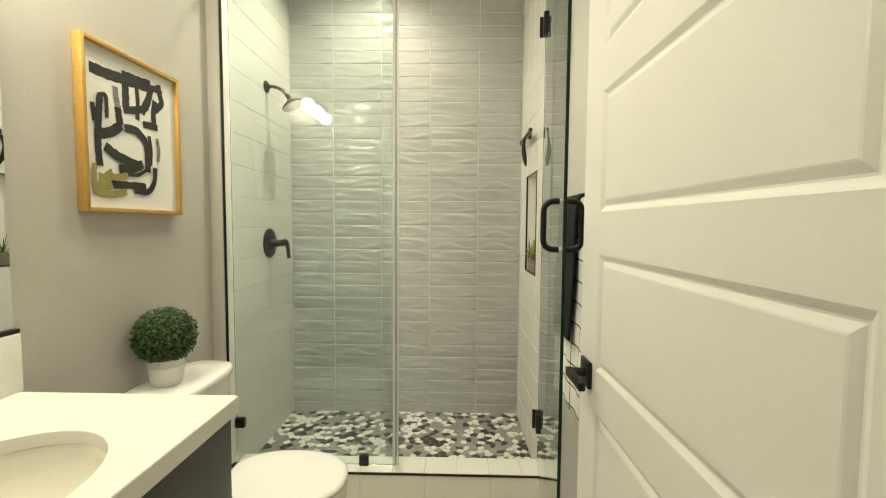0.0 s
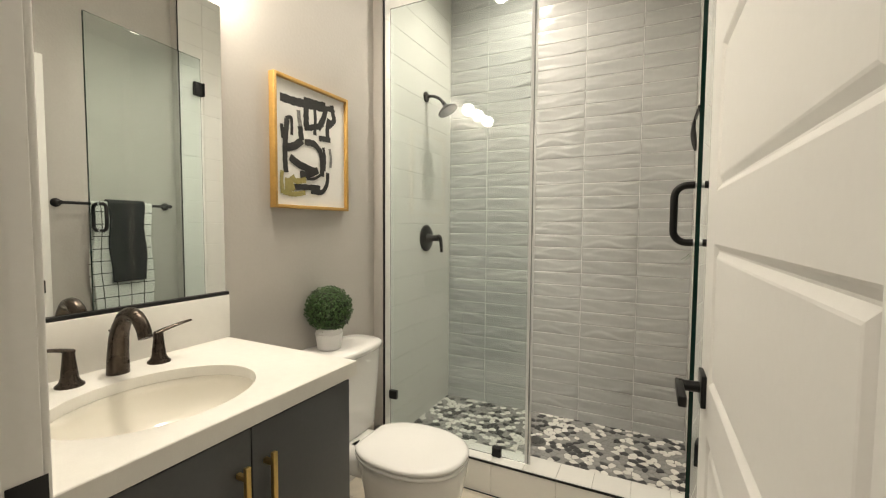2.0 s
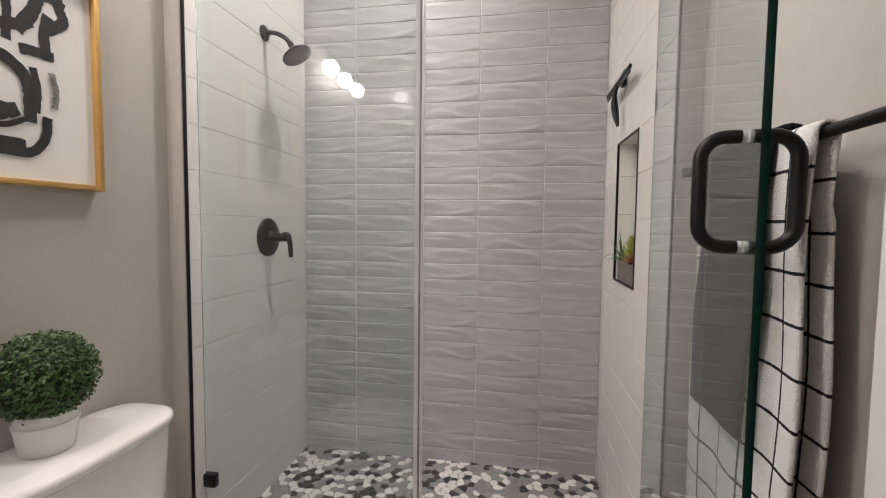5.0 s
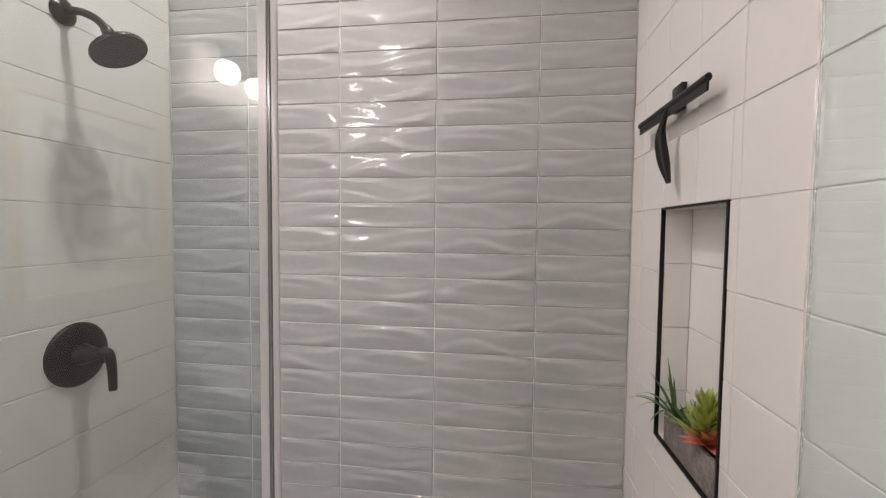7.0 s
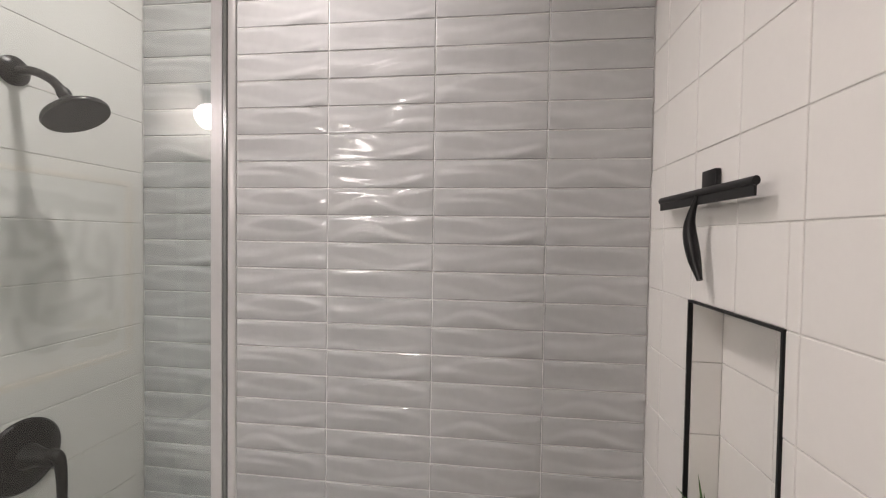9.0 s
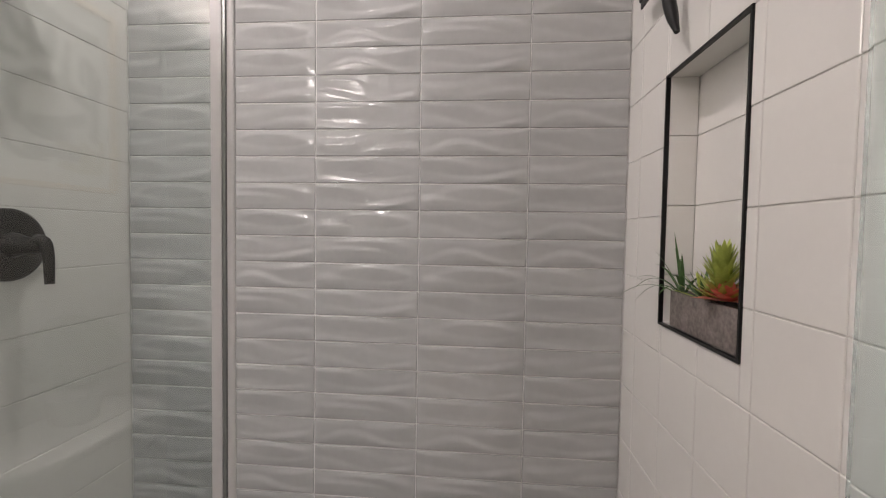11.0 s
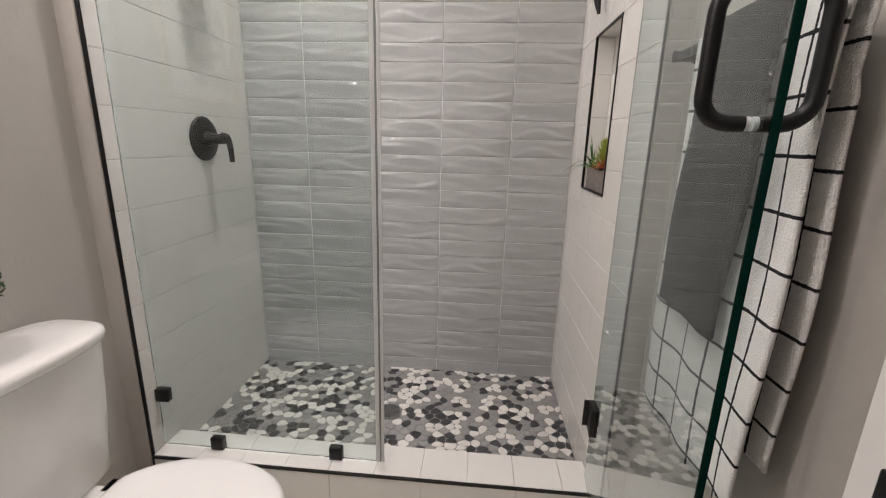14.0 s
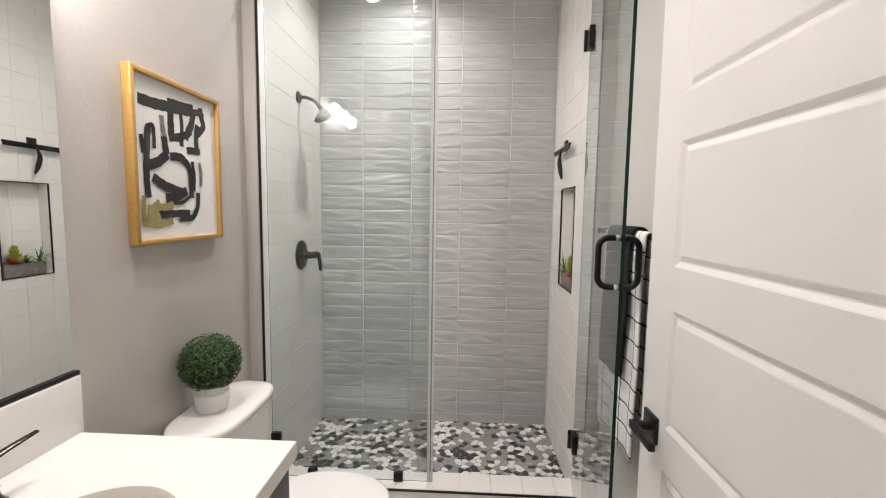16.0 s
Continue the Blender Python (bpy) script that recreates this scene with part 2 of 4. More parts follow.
def setting(name, me, label, category="structure"):
    return tagged(new(name, me), label, category, kind="structure")


# ---- plan ----
LX, RX = -0.800, 0.785            # bathroom side walls
TL, TR = -0.735, 0.728            # tile faces in the shower
BACK, GLASS_Y, TILE_END = 2.70, 1.955, 1.818
TILE_END_W = 1.905                # the west tile edge
CURB_F, CURB_B, CURB_Z = 1.893, 2.035, 0.165
PAN = 0.085
DOORWALL = 0.292                  # inside face of the doorway wall
JL, JR = -0.190, 0.686            # doorway jambs
HALL = -1.7

# ---- structure ----
setting("floor", box_mesh("floor", (LX - 0.4, HALL - 0.1, -0.1), (RX + 0.9, CURB_F, -0.006), WGROUT), "beige stone tiled bathroom floor", "floor")
setting("ceiling", box_mesh("ceiling", (LX - 0.5, HALL - 0.2, CEIL), (RX + 1.0, BACK + 0.2, CEIL + 0.1), CEIL_M), "plain white painted ceiling", "ceiling")
setting("wall_west", box_mesh("wall_west", (LX - 0.12, DOORWALL, 0), (LX, TILE_END_W - 0.012, CEIL), WALL), "greige painted wall with orange peel texture", "wall")
setting("wall_west_return", box_mesh("wall_west_return", (LX - 0.12, TILE_END_W - 0.012, 0), (TL - 0.0095, BACK + 0.1, CEIL), WALL, 0.004), "painted wall return beside the shower", "wall")
setting("wall_east", box_mesh("wall_east", (RX, DOORWALL, 0), (RX + 0.12, TILE_END, CEIL), WALL), "greige painted wall behind the towel bar", "wall")
setting("wall_east_return", box_mesh("wall_east_return", (TR + 0.0050, TILE_END - 0.014, 0), (RX - 0.0005, TILE_END - 0.0005, CEIL), WALL), "painted wall return beside the shower", "wall")
# doorway wall: two piers and a lintel
setting("wall_south", joined("wall_south", [
    box_mesh("a", (LX - 0.5, DOORWALL - 0.115, 0), (JL - 0.02, DOORWALL, CEIL), WALL),
    box_mesh("b", (JR + 0.02, DOORWALL - 0.115, 0), (RX + 1.0, DOORWALL, CEIL), WALL),
    box_mesh("c", (JL - 0.02, DOORWALL - 0.115, 2.17), (JR + 0.02, DOORWALL, CEIL), WALL)]), "painted wall with the doorway", "wall")
setting("hall_wall", joined("hall_wall", [
    box_mesh("a", (LX - 0.5, HALL - 0.12, 0), (RX + 1.0, HALL, CEIL), WALL),
    box_mesh("b", (LX - 0.5, HALL, 0), (LX - 0.4, DOORWALL - 0.115, CEIL), WALL),
    box_mesh("c", (RX + 0.9, HALL, 0), (RX + 1.0, DOORWALL - 0.115, CEIL), WALL)]), "plain painted hall walls", "wall")


def door_frame():
    y0, y1 = DOORWALL - 0.127, DOORWALL + 0.012
    ps = [box_mesh("j", (JL - 0.019, DOORWALL - 0.115, 0), (JL, DOORWALL, 2.17), TRIM, 0.002),
          box_mesh("j", (JR, DOORWALL - 0.115, 0), (JR + 0.019, DOORWALL, 2.17), TRIM, 0.002),
          box_mesh("j", (JL, DOORWALL - 0.115, 2.15), (JR, DOORWALL, 2.17), TRIM, 0.002),
          box_mesh("s", (JL, DOORWALL - 0.085, 0), (JL + 0.011, DOORWALL - 0.045, 2.15), TRIM, 0.002)]
    for a, b in ((y0, y0 + 0.012), (y1 - 0.012, y1)):
        ps.append(box_mesh("c", (JL - 0.075, a, 0), (JL - 0.006, b, 2.22), TRIM, 0.004))
        ps.append(box_mesh("c", (JL - 0.006, a, 2.156), (JR + 0.006, b, 2.22), TRIM, 0.004))
    ps.append(box_mesh("c", (JR + 0.006, y0, 0), (JR + 0.075, y0 + 0.012, 2.22), TRIM, 0.004))
    setting("door_frame", joined("door_frame", ps), "white painted door jamb and casing", "door frame")
    plate = thing("strike_plate", (JL, DOORWALL - 0.03, 0.915), "black metal strike plate on the door jamb", "strike plate")
    part("plate", box_mesh("plate", (JL + 0.0005, DOORWALL - 0.040, 0.885), (JL + 0.0025, DOORWALL + 0.004, 0.948), BLACK, 0.001), plate)


door_frame()

bb = [box_mesh("b", (LX, 1.05, 0), (LX + 0.013, TILE_END_W - 0.014, 0.1), TRIM, 0.003),
      box_mesh("b", (RX - 0.013, DOORWALL + 0.015, 0), (RX, CURB_F - 0.02, 0.1), TRIM, 0.003)]
setting("baseboard", joined("baseboard", bb), "white painted baseboard", "baseboard")


def entry_door():
    """Open five-panel door, standing almost square to its wall."""
    w, h, th = 0.850, 2.13, 0.035
    stile, bottoms, ph = 0.114, (0.256, 0.622, 0.988, 1.354, 1.720), 0.269
    V, F = [], []

    def quad(a, b, c, d):
        F.append((len(V), len(V) + 1, len(V) + 2, len(V) + 3))
        V.extend((a, b, c, d))

    def face(x, s):
        us = (0, stile - 0.008, w - stile, w)
        zs = [0.01]
        for b in bottoms:
            zs += [b, b + ph]
        zs.append(h)
        for i in range(3):
            for j in range(len(zs) - 1):
                if i == 1 and j % 2 == 1:
                    rings = []
                    for ins, dep in ((0, 0), (0.003, 0.0015), (0.011, 0.0065), (0.014, 0.0068), (0.024, 0.0022), (0.027, 0.0015)):
                        rings.append([Vector((x - s * dep, u, z)) for u, z in
                                      ((us[1] + ins, zs[j] + ins), (us[2] - ins, zs[j] + ins), (us[2] - ins, zs[j + 1] - ins), (us[1] + ins, zs[j + 1] - ins))])
                    for r0, r1 in zip(rings, rings[1:]):
                        for k in range(4):
                            quad(r0[k], r0[(k + 1) % 4], r1[(k + 1) % 4], r1[k])
                    quad(*rings[-1])
                else:
                    quad(*[Vector((x, u, z)) for u, z in ((us[i], zs[j]), (us[i + 1], zs[j]), (us[i + 1], zs[j + 1]), (us[i], zs[j + 1]))])

    face(0, -1)
    face(th, 1)
    for (u0, z0), (u1, z1) in (((0, .01), (w, .01)), ((w, .01), (w, h)), ((w, h), (0, h)), ((0, h), (0, .01))):
        quad(Vector((0, u0, z0)), Vector((0, u1, z1)), Vector((th, u1, z1)), Vector((th, u0, z0)))
    me = mesh_of("door_leaf", V, F, DOOR_M)
    bm = bmesh.new()
    bm.from_mesh(me)
    bmesh.ops.remove_doubles(bm, verts=bm.verts[:], dist=1e-5)
    bmesh.ops.recalc_face_normals(bm, faces=bm.faces)
    bm.to_mesh(me)
    bm.free()
    hinge = Matrix.Translation((0.645, DOORWALL - 0.066, 0.0)) @ Matrix.Rotation(radians(0.5), 4, "Z")
    me.transform(hinge)
    d = thing("door", (0.66, DOORWALL - 0.066, 0.01), "open white painted five-panel interior door", "door")
    leaf = part("leaf", me, d)

    def p(u, z, x=0.0):
        return hinge @ Vector((x, u, z))

    uz = (w - 0.060, 0.965)
    for s, x in ((-1, 0.0), (1, th)):
        rose = box_mesh("rose", (min(x, x + s * 0.009), uz[0] - 0.032, uz[1] - 0.032), (max(x, x + s * 0.009), uz[0] + 0.032, uz[1] + 0.032), BLACK, 0.002)
        neck = lathe("n", [(0.011, 0), (0.011, 0.038)], (x + s * 0.008, uz[0], uz[1]), (s, 0, 0), BLACK, 20)
        a, b = sorted((x + s * 0.038, x + s * 0.052))
        lever = box_mesh("l", (a, uz[0] - 0.100, uz[1] - 0.010), (b, uz[0] + 0.012, uz[1] + 0.010), BLACK, 0.002)
        hm = joined("lever_handle", [rose, neck, lever])
        hm.transform(hinge)
        part("lever_handle", hm, d, "square matt black lever handle")
    for z in (0.2, 1.05, 1.85):
        hm = lathe("hinge", [(0.006, 0), (0.006, 0.09)], (0.6855, DOORWALL + 0.007, z), (0, 0, 1), BLACK, 12)
        part("hinge", hm, d, "black butt hinge")


entry_door()


# ---- shower fixed parts ----
def curb():
    setting("shower_curb", box_mesh("shower_curb", (TL - 0.009, CURB_F + 0.008, 0), (TR + 0.009, CURB_B - 0.006, CURB_Z - 0.008), WGROUT), "white tiled shower curb", "shower curb")
    setting("curb_edge_trim", box_mesh("curb_edge_trim", (TL, CURB_F - 0.0035, CURB_Z - 0.0105), (TR, CURB_F + 0.006, CURB_Z - 0.0025), BLACK, 0.001), "thin black metal edge trim on the curb", "trim")
    for s, name in ((TL, "tile_edge_trim_west"), (TR, "tile_edge_trim_east")):
        a, b = (s - 0.009, s + 0.0015) if s < 0 else (s - 0.0015, s + 0.0045)
        e = TILE_END_W if s < 0 else TILE_END
        setting(name, box_mesh(name, (a, e - 0.007, 0.0), (b, e - 0.001, CEIL), BLACK, 0.001), "slim black metal tile edge trim", "trim")


curb()


def shower_glass():
    zt = 2.42
    f = thing("shower_glass_panel", (-0.35, GLASS_Y, CURB_Z), "fixed clear frameless shower glass panel", "glass panel")
    g = part("pane", box_mesh("pane", (TL + 0.003, GLASS_Y - 0.005, CURB_Z + 0.003), (0.036, GLASS_Y + 0.005, zt), GLASS), f)
    g.visible_shadow = False
    part("edge", box_mesh("edge", (TL + 0.003, GLASS_Y - 0.0048, zt + 0.0002), (0.036, GLASS_Y + 0.0048, zt + 0.002), GEDGE), f, "green glass edge")
    e = part("seal", joined("seal", [box_mesh("s", (0.024, GLASS_Y - 0.0072, CURB_Z + 0.003), (0.0365, GLASS_Y - 0.0052, zt), SEALM), box_mesh("s", (0.0425, GLASS_Y - 0.0065, CURB_Z + 0.003), (0.052, GLASS_Y - 0.0035, zt), SEALM, 0.001)]), f, "translucent vinyl door seal")
    part("polished_edge", box_mesh("polished_edge", (0.0368, GLASS_Y - 0.0060, CURB_Z + 0.003), (0.0405, GLASS_Y + 0.005, zt), EDGE_GREY), f, "dark polished glass edge")
    for x, z in ((-0.535, None), (-0.115, None), (None, 0.363)):
        if x is not None:
            me = box_mesh("clip", (x - 0.022, GLASS_Y - 0.014, CURB_Z), (x + 0.022, GLASS_Y + 0.014, CURB_Z + 0.046), BLACK, 0.002)
        else:
            me = box_mesh("clip", (TL, GLASS_Y - 0.014, z - 0.023), (TL + 0.045, GLASS_Y + 0.014, z + 0.023), BLACK, 0.002)
        part("clip", me, f, "square black glass clamp")
    # door, swung open into the room
    a = Vector((0.717, GLASS_Y, 0))
    b = Vector((0.634, 1.248, 0))
    L = (b - a).length
    ang = math.atan2(b.y - a.y, b.x - a.x)
    m = Matrix.Translation(a) @ Matrix.Rotation(ang, 4, "Z")
    d = thing("shower_door", (0.715, GLASS_Y, CURB_Z), "open hinged clear frameless glass shower door", "shower door")

    def add(name, me, label=""):
        me.transform(m)
        return part(name, me, d, label)

    g = add("pane", box_mesh("pane", (0, -0.005, CURB_Z + 0.012), (L - 0.001, 0.005, zt), GLASS))
    g.visible_shadow = False
    add("edge", box_mesh("edge", (L - 0.0008, -0.0049, CURB_Z + 0.012), (L + 0.0008, 0.0049, zt), GEDGE), "dark green polished glass edge")
    add("edge", box_mesh("edge", (0, -0.0049, zt + 0.0002), (L, 0.0049, zt + 0.0015), GEDGE), "green glass edge")
    for z in (0.402, 2.215):
        hs = [box_mesh("h", (-0.008, -0.016, z - 0.045), (0.05, 0.016, z + 0.045), BLACK, 0.002),
              box_mesh("h", (-0.012, -0.030, z - 0.045), (-0.006, 0.030, z + 0.045), BLACK, 0.001)]
        add("hinge", joined("hinge", hs), "square black shower hinge")
    # back-to-back pull
    u, zc, hh, out = L - 0.050, 1.322, 0.074, 0.057
    for s in (-1, 1):
        ctrl = [(u, s * 0.0102, zc + hh), (u, s * (out - 0.03), zc + hh)]
        for k in range(1, 6):
            t = k / 6 * math.pi / 2
            ctrl.append((u, s * (out - 0.03 + 0.03 * math.sin(t)), zc + hh - 0.03 + 0.03 * math.cos(t)))
        ctrl.append((u, s * out, zc + hh - 0.03))
        low = [(x, y, 2 * zc - z) for x, y, z in reversed(ctrl)]
        add("handle", sweep("handle", ctrl + low, 0.0095, BLACK, 14), "rounded matt black pull handle")
        for z in (zc - hh, zc + hh):
            add("washer", lathe("washer", [(0.0085, 0.005), (0.0085, 0.0105)], (u, 0, z), (0, s, 0), SEALM, 14), "clear washer")


shower_glass()


def shower_fittings():
    c = Vector((TL, 2.350, 2.075))
    s = thing("wall_shower", c, "dark bronze wall shower head and arm", "shower head")
    part("flange", lathe("flange", [(0.032, 0), (0.032, 0.006), (0.022, 0.014), (0.012, 0.016)], c, (1, 0, 0), DARKM), s)
    arm = smooth_path([c + Vector((0.005, 0, 0)), c + Vector((0.05, 0, -0.002)), c + Vector((0.09, 0.005, -0.02)), c + Vector((0.115, 0.008, -0.045))])
    part("arm", sweep("arm", arm, 0.0095, DARKM), s)
    ax = Vector((0.50, 0.06, -0.86)).normalized()
    e = c + Vector((0.113, 0.008, -0.042))
    part("head", lathe("head", [(0.012, 0), (0.014, 0.012), (0.012, 0.02), (0.02, 0.03), (0.04, 0.042), (0.061, 0.056), (0.064, 0.062), (0.062, 0.068), (0.05, 0.067), (0.001, 0.067)], e, ax, DARKM, 40), s)
    v = thing("shower_valve", (TL, 2.360, 1.211), "dark bronze shower valve with lever handle", "shower valve")
    cv = Vector((TL, 2.360, 1.211))
    part("escutcheon", lathe("escutcheon", [(0.083, 0), (0.083, 0.005), (0.076, 0.011), (0.04, 0.015), (0.03, 0.016)], cv, (1, 0, 0), DARKM, 48), v)
    part("stem", lathe("stem", [(0.030, 0.012), (0.026, 0.025), (0.019, 0.05), (0.018, 0.085), (0.014, 0.090)], cv, (1, 0, 0), DARKM), v)
    lev = smooth_path([cv + Vector((0.078, -0.004, 0.012)), cv + Vector((0.098, -0.004, 0.006)), cv + Vector((0.108, -0.006, -0.03)), cv + Vector((0.114, -0.010, -0.085))])
    n = len(lev)
    part("lever", sweep("lever", lev, [0.014 - 0.005 * i / n for i in range(n)], DARKM, 14), v)
    q = thing("squeegee", (TR, 2.375, 1.80), "black squeegee hanging on the tiled wall", "squeegee")
    part("hook", box_mesh("hook", (TR - 0.012, 2.348, 1.80), (TR - 0.001, 2.398, 1.855), BLACK, 0.002), q)
    bar = [Vector((TR - 0.028, 2.553 - 0.357 * i / 8, 1.812)) for i in range(9)]
    part("blade", joined("blade", [sweep("b", bar, 0.0075, BLACK, 8, (0.8, 1.0, (0, 0, 1))),
                                   box_mesh("r", (TR - 0.030, 2.198, 1.790), (TR - 0.026, 2.551, 1.806), BLACK)]), q)
    hp = smooth_path([(TR - 0.028, 2.372, 1.81), (TR - 0.034, 2.384, 1.775), (TR - 0.035, 2.388, 1.74), (TR - 0.030, 2.378, 1.69), (TR - 0.026, 2.362, 1.650)])
    n = len(hp)
    part("handle", sweep("handle", hp, [0.005 + 0.008 * math.sin(math.pi * (i / n) ** 1.4) ** 1.5 for i in range(n)], BLACK, 12), q)
    d = thing("floor_drain", (-0.012, 2.326, PAN), "round brushed steel shower drain", "drain")
    part("rim", lathe("rim", [(0.043, 0.0005), (0.043, 0.008), (0.050, 0.008), (0.052, 0.003)], (-0.012, 2.326, PAN + 0.006), (0, 0, 1), STEEL, 40), d)
    # flat black disc: the shade inside the drain hole, put into its colour
    part("dark_hole_disc", lathe("dark_hole_disc", [(0.0425, 0.0), (0.0425, 0.001)], (-0.012, 2.326, PAN + 0.0085), (0, 0, 1), BLACK, 24), d)
    bars = [box_mesh("g", (-0.012 - math.sqrt(0.043 ** 2 - o * o), 2.326 + o - 0.0018, PAN + 0.0125), (-0.012 + math.sqrt(0.043 ** 2 - o * o), 2.326 + o + 0.0018, PAN + 0.0155), STEEL)
            for o in (-0.034, -0.0255, -0.017, -0.0085, 0, 0.0085, 0.017, 0.0255, 0.034)]
    bars += [box_mesh("g", (-0.012 + o - 0.0018, 2.326 - math.sqrt(0.043 ** 2 - o * o), PAN + 0.0122), (-0.012 + o + 0.0018, 2.326 + math.sqrt(0.043 ** 2 - o * o), PAN + 0.0150), STEEL)
             for o in (-0.03, -0.015, 0, 0.015, 0.03)]
    part("grate", joined("grate", bars), d)


shower_fittings()


def downlights():
    # the hall fixture is made up to go with the added hall lamp
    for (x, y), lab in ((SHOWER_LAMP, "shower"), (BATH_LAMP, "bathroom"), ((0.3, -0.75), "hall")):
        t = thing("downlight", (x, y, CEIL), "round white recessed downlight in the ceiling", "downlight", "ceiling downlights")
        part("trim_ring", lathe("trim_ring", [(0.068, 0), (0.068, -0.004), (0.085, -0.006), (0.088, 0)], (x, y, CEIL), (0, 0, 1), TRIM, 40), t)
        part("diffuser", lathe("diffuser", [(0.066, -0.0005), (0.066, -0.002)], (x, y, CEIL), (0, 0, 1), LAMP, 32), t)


downlights()


# ---- vanity wall ----
def vanity():
    x0, x1, y0, y1, zt = LX, -0.224, DOORWALL + 0.014, 1.008, 0.895
    v = thing("vanity", (x0, 0.66, 0), "charcoal grey vanity cabinet with white quartz top", "vanity")
    cx0, cx1, cy0, cy1 = x0 + 0.002, -0.257, y0 + 0.008, y1 - 0.018
    part("body", joined("body", [box_mesh("b", (cx1 - 0.016, cy0, 0.09), (cx1, cy1, 0.852), CAB), box_mesh("b", (cx0, cy0, 0.09), (cx1 - 0.016, cy0 + 0.016, 0.852), CAB),
                                 box_mesh("b", (cx0, cy1 - 0.016, 0.09), (cx1 - 0.016, cy1, 0.852), CAB), box_mesh("b", (cx0, cy0 + 0.016, 0.09), (cx1 - 0.016, cy1 - 0.016, 0.106), CAB),
                                 box_mesh("k", (cx0, cy0 + 0.01, 0.0), (cx1 - 0.06, cy1 - 0.01, 0.09), CAB)]), v)
    ym = (cy0 + cy1) / 2 + 0.004
    for a, b, py in ((cy0 + 0.002, ym - 0.0015, ym - 0.035), (ym + 0.0015, cy1 - 0.002, ym + 0.035)):
        dd = part("door", box_mesh("door", (cx1 + 0.002, a, 0.095), (cx1 + 0.021, b, 0.843), CAB, 0.0015), v)
        hx = cx1 + 0.021
        hs = [box_mesh("h", (hx + 0.024, py - 0.006, 0.620), (hx + 0.034, py + 0.006, 0.780), GOLD, 0.001),
              box_mesh("h", (hx, py - 0.005, 0.750), (hx + 0.026, py + 0.005, 0.760), GOLD),
              box_mesh("h", (hx, py - 0.005, 0.640), (hx + 0.026, py + 0.005, 0.650), GOLD)]
        part("pull", joined("pull", hs), v, "square brushed brass bar pull")
    # counter with an oval cut-out
    n, cx, cy, ax, ay = 72, -0.468, 0.602, 0.172, 0.216
    def oval(z, k=0.0):
        return [Vector((cx + (ax + k) * math.cos(2 * math.pi * j / n), cy + (ay + k) * math.sin(2 * math.pi * j / n), z)) for j in range(n)]
    def rect(z, ins=0.0):
        out = []
        X0, X1, Y0, Y1 = x0 + ins, x1 - ins, y0 + ins, y1 - ins
        for j in range(n):
            c, s_ = math.cos(2 * math.pi * j / n), math.sin(2 * math.pi * j / n)
            t = min(((X1 - cx) / c if c > 1e-9 else (X0 - cx) / c if c < -1e-9 else 9), ((Y1 - cy) / s_ if s_ > 1e-9 else (Y0 - cy) / s_ if s_ < -1e-9 else 9))
            out.append(Vector((cx + c * t, cy + s_ * t, z)))
        for q in ((X0, Y0), (X1, Y0), (X1, Y1), (X0, Y1)):
            k = min(range(n), key=lambda i: (out[i].x - q[0]) ** 2 + (out[i].y - q[1]) ** 2)
            out[k] = Vector((*q, z))
        return out
    top = loft("counter", [oval(zt - 0.028), oval(zt - 0.004), oval(zt - 0.001, 0.001), oval(zt, 0.004), rect(zt, 0.002), rect(zt - 0.002), rect(zt - 0.042), oval(zt - 0.042, 0.02), oval(zt - 0.028)], QUARTZ, cap0=False, cap1=False, sharp=35)
    part("counter", top, v, "white quartz counter with an oval cut-out")
    bowl = [oval(zt - 0.027, 0.012), oval(zt - 0.029, 0.004)]
    for f, dz in ((1.0, 0.03), (0.985, 0.05), (0.93, 0.085), (0.82, 0.115), (0.6, 0.138), (0.3, 0.146), (0.08, 0.147)):
        bowl.append([Vector((cx + (p.x - cx) * f, cy + (p.y - cy) * f, zt - 0.0 - dz)) for p in oval(0)])
    part("basin", loft("basin", bowl, SINK_M, cap0=False, sharp=80), v, "oval cream porcelain basin")
    part("backsplash", box_mesh("backsplash", (x0 + 0.001, y0, zt + 0.0005), (x0 + 0.021, y1 + 0.006, 1.042), QUARTZ, 0.0015), v, "white quartz backsplash")
    part("drain", lathe("drain", [(0.022, 0), (0.022, 0.003), (0.012, 0.005)], (cx, cy, zt - 0.1465), (0, 0, 1), BRONZE), v, "bronze sink drain")

    fy, fx = 0.634, -0.712
    f = thing("faucet", (fx, fy, zt), "oil-rubbed bronze widespread faucet with two levers", "faucet")
    sp = smooth_path([(fx, fy, zt), (fx + 0.004, fy, zt + 0.06), (fx + 0.016, fy, zt + 0.115), (fx + 0.05, fy, zt + 0.158), (fx + 0.09, fy, zt + 0.160), (fx + 0.118, fy, zt + 0.135), (fx + 0.130, fy, zt + 0.108)])
    n2 = len(sp)
    part("spout", sweep("spout", sp, [0.026 - 0.010 * min(1, 1.5 * i / n2) for i in range(n2)], BRONZE, 20), f)
    part("lift_rod", sweep("lift_rod", [(fx - 0.026, fy, zt + 0.07), (fx - 0.026, fy, zt + 0.10), (fx - 0.026, fy, zt + 0.112)], [0.003, 0.003, 0.007], BRONZE, 10), f)
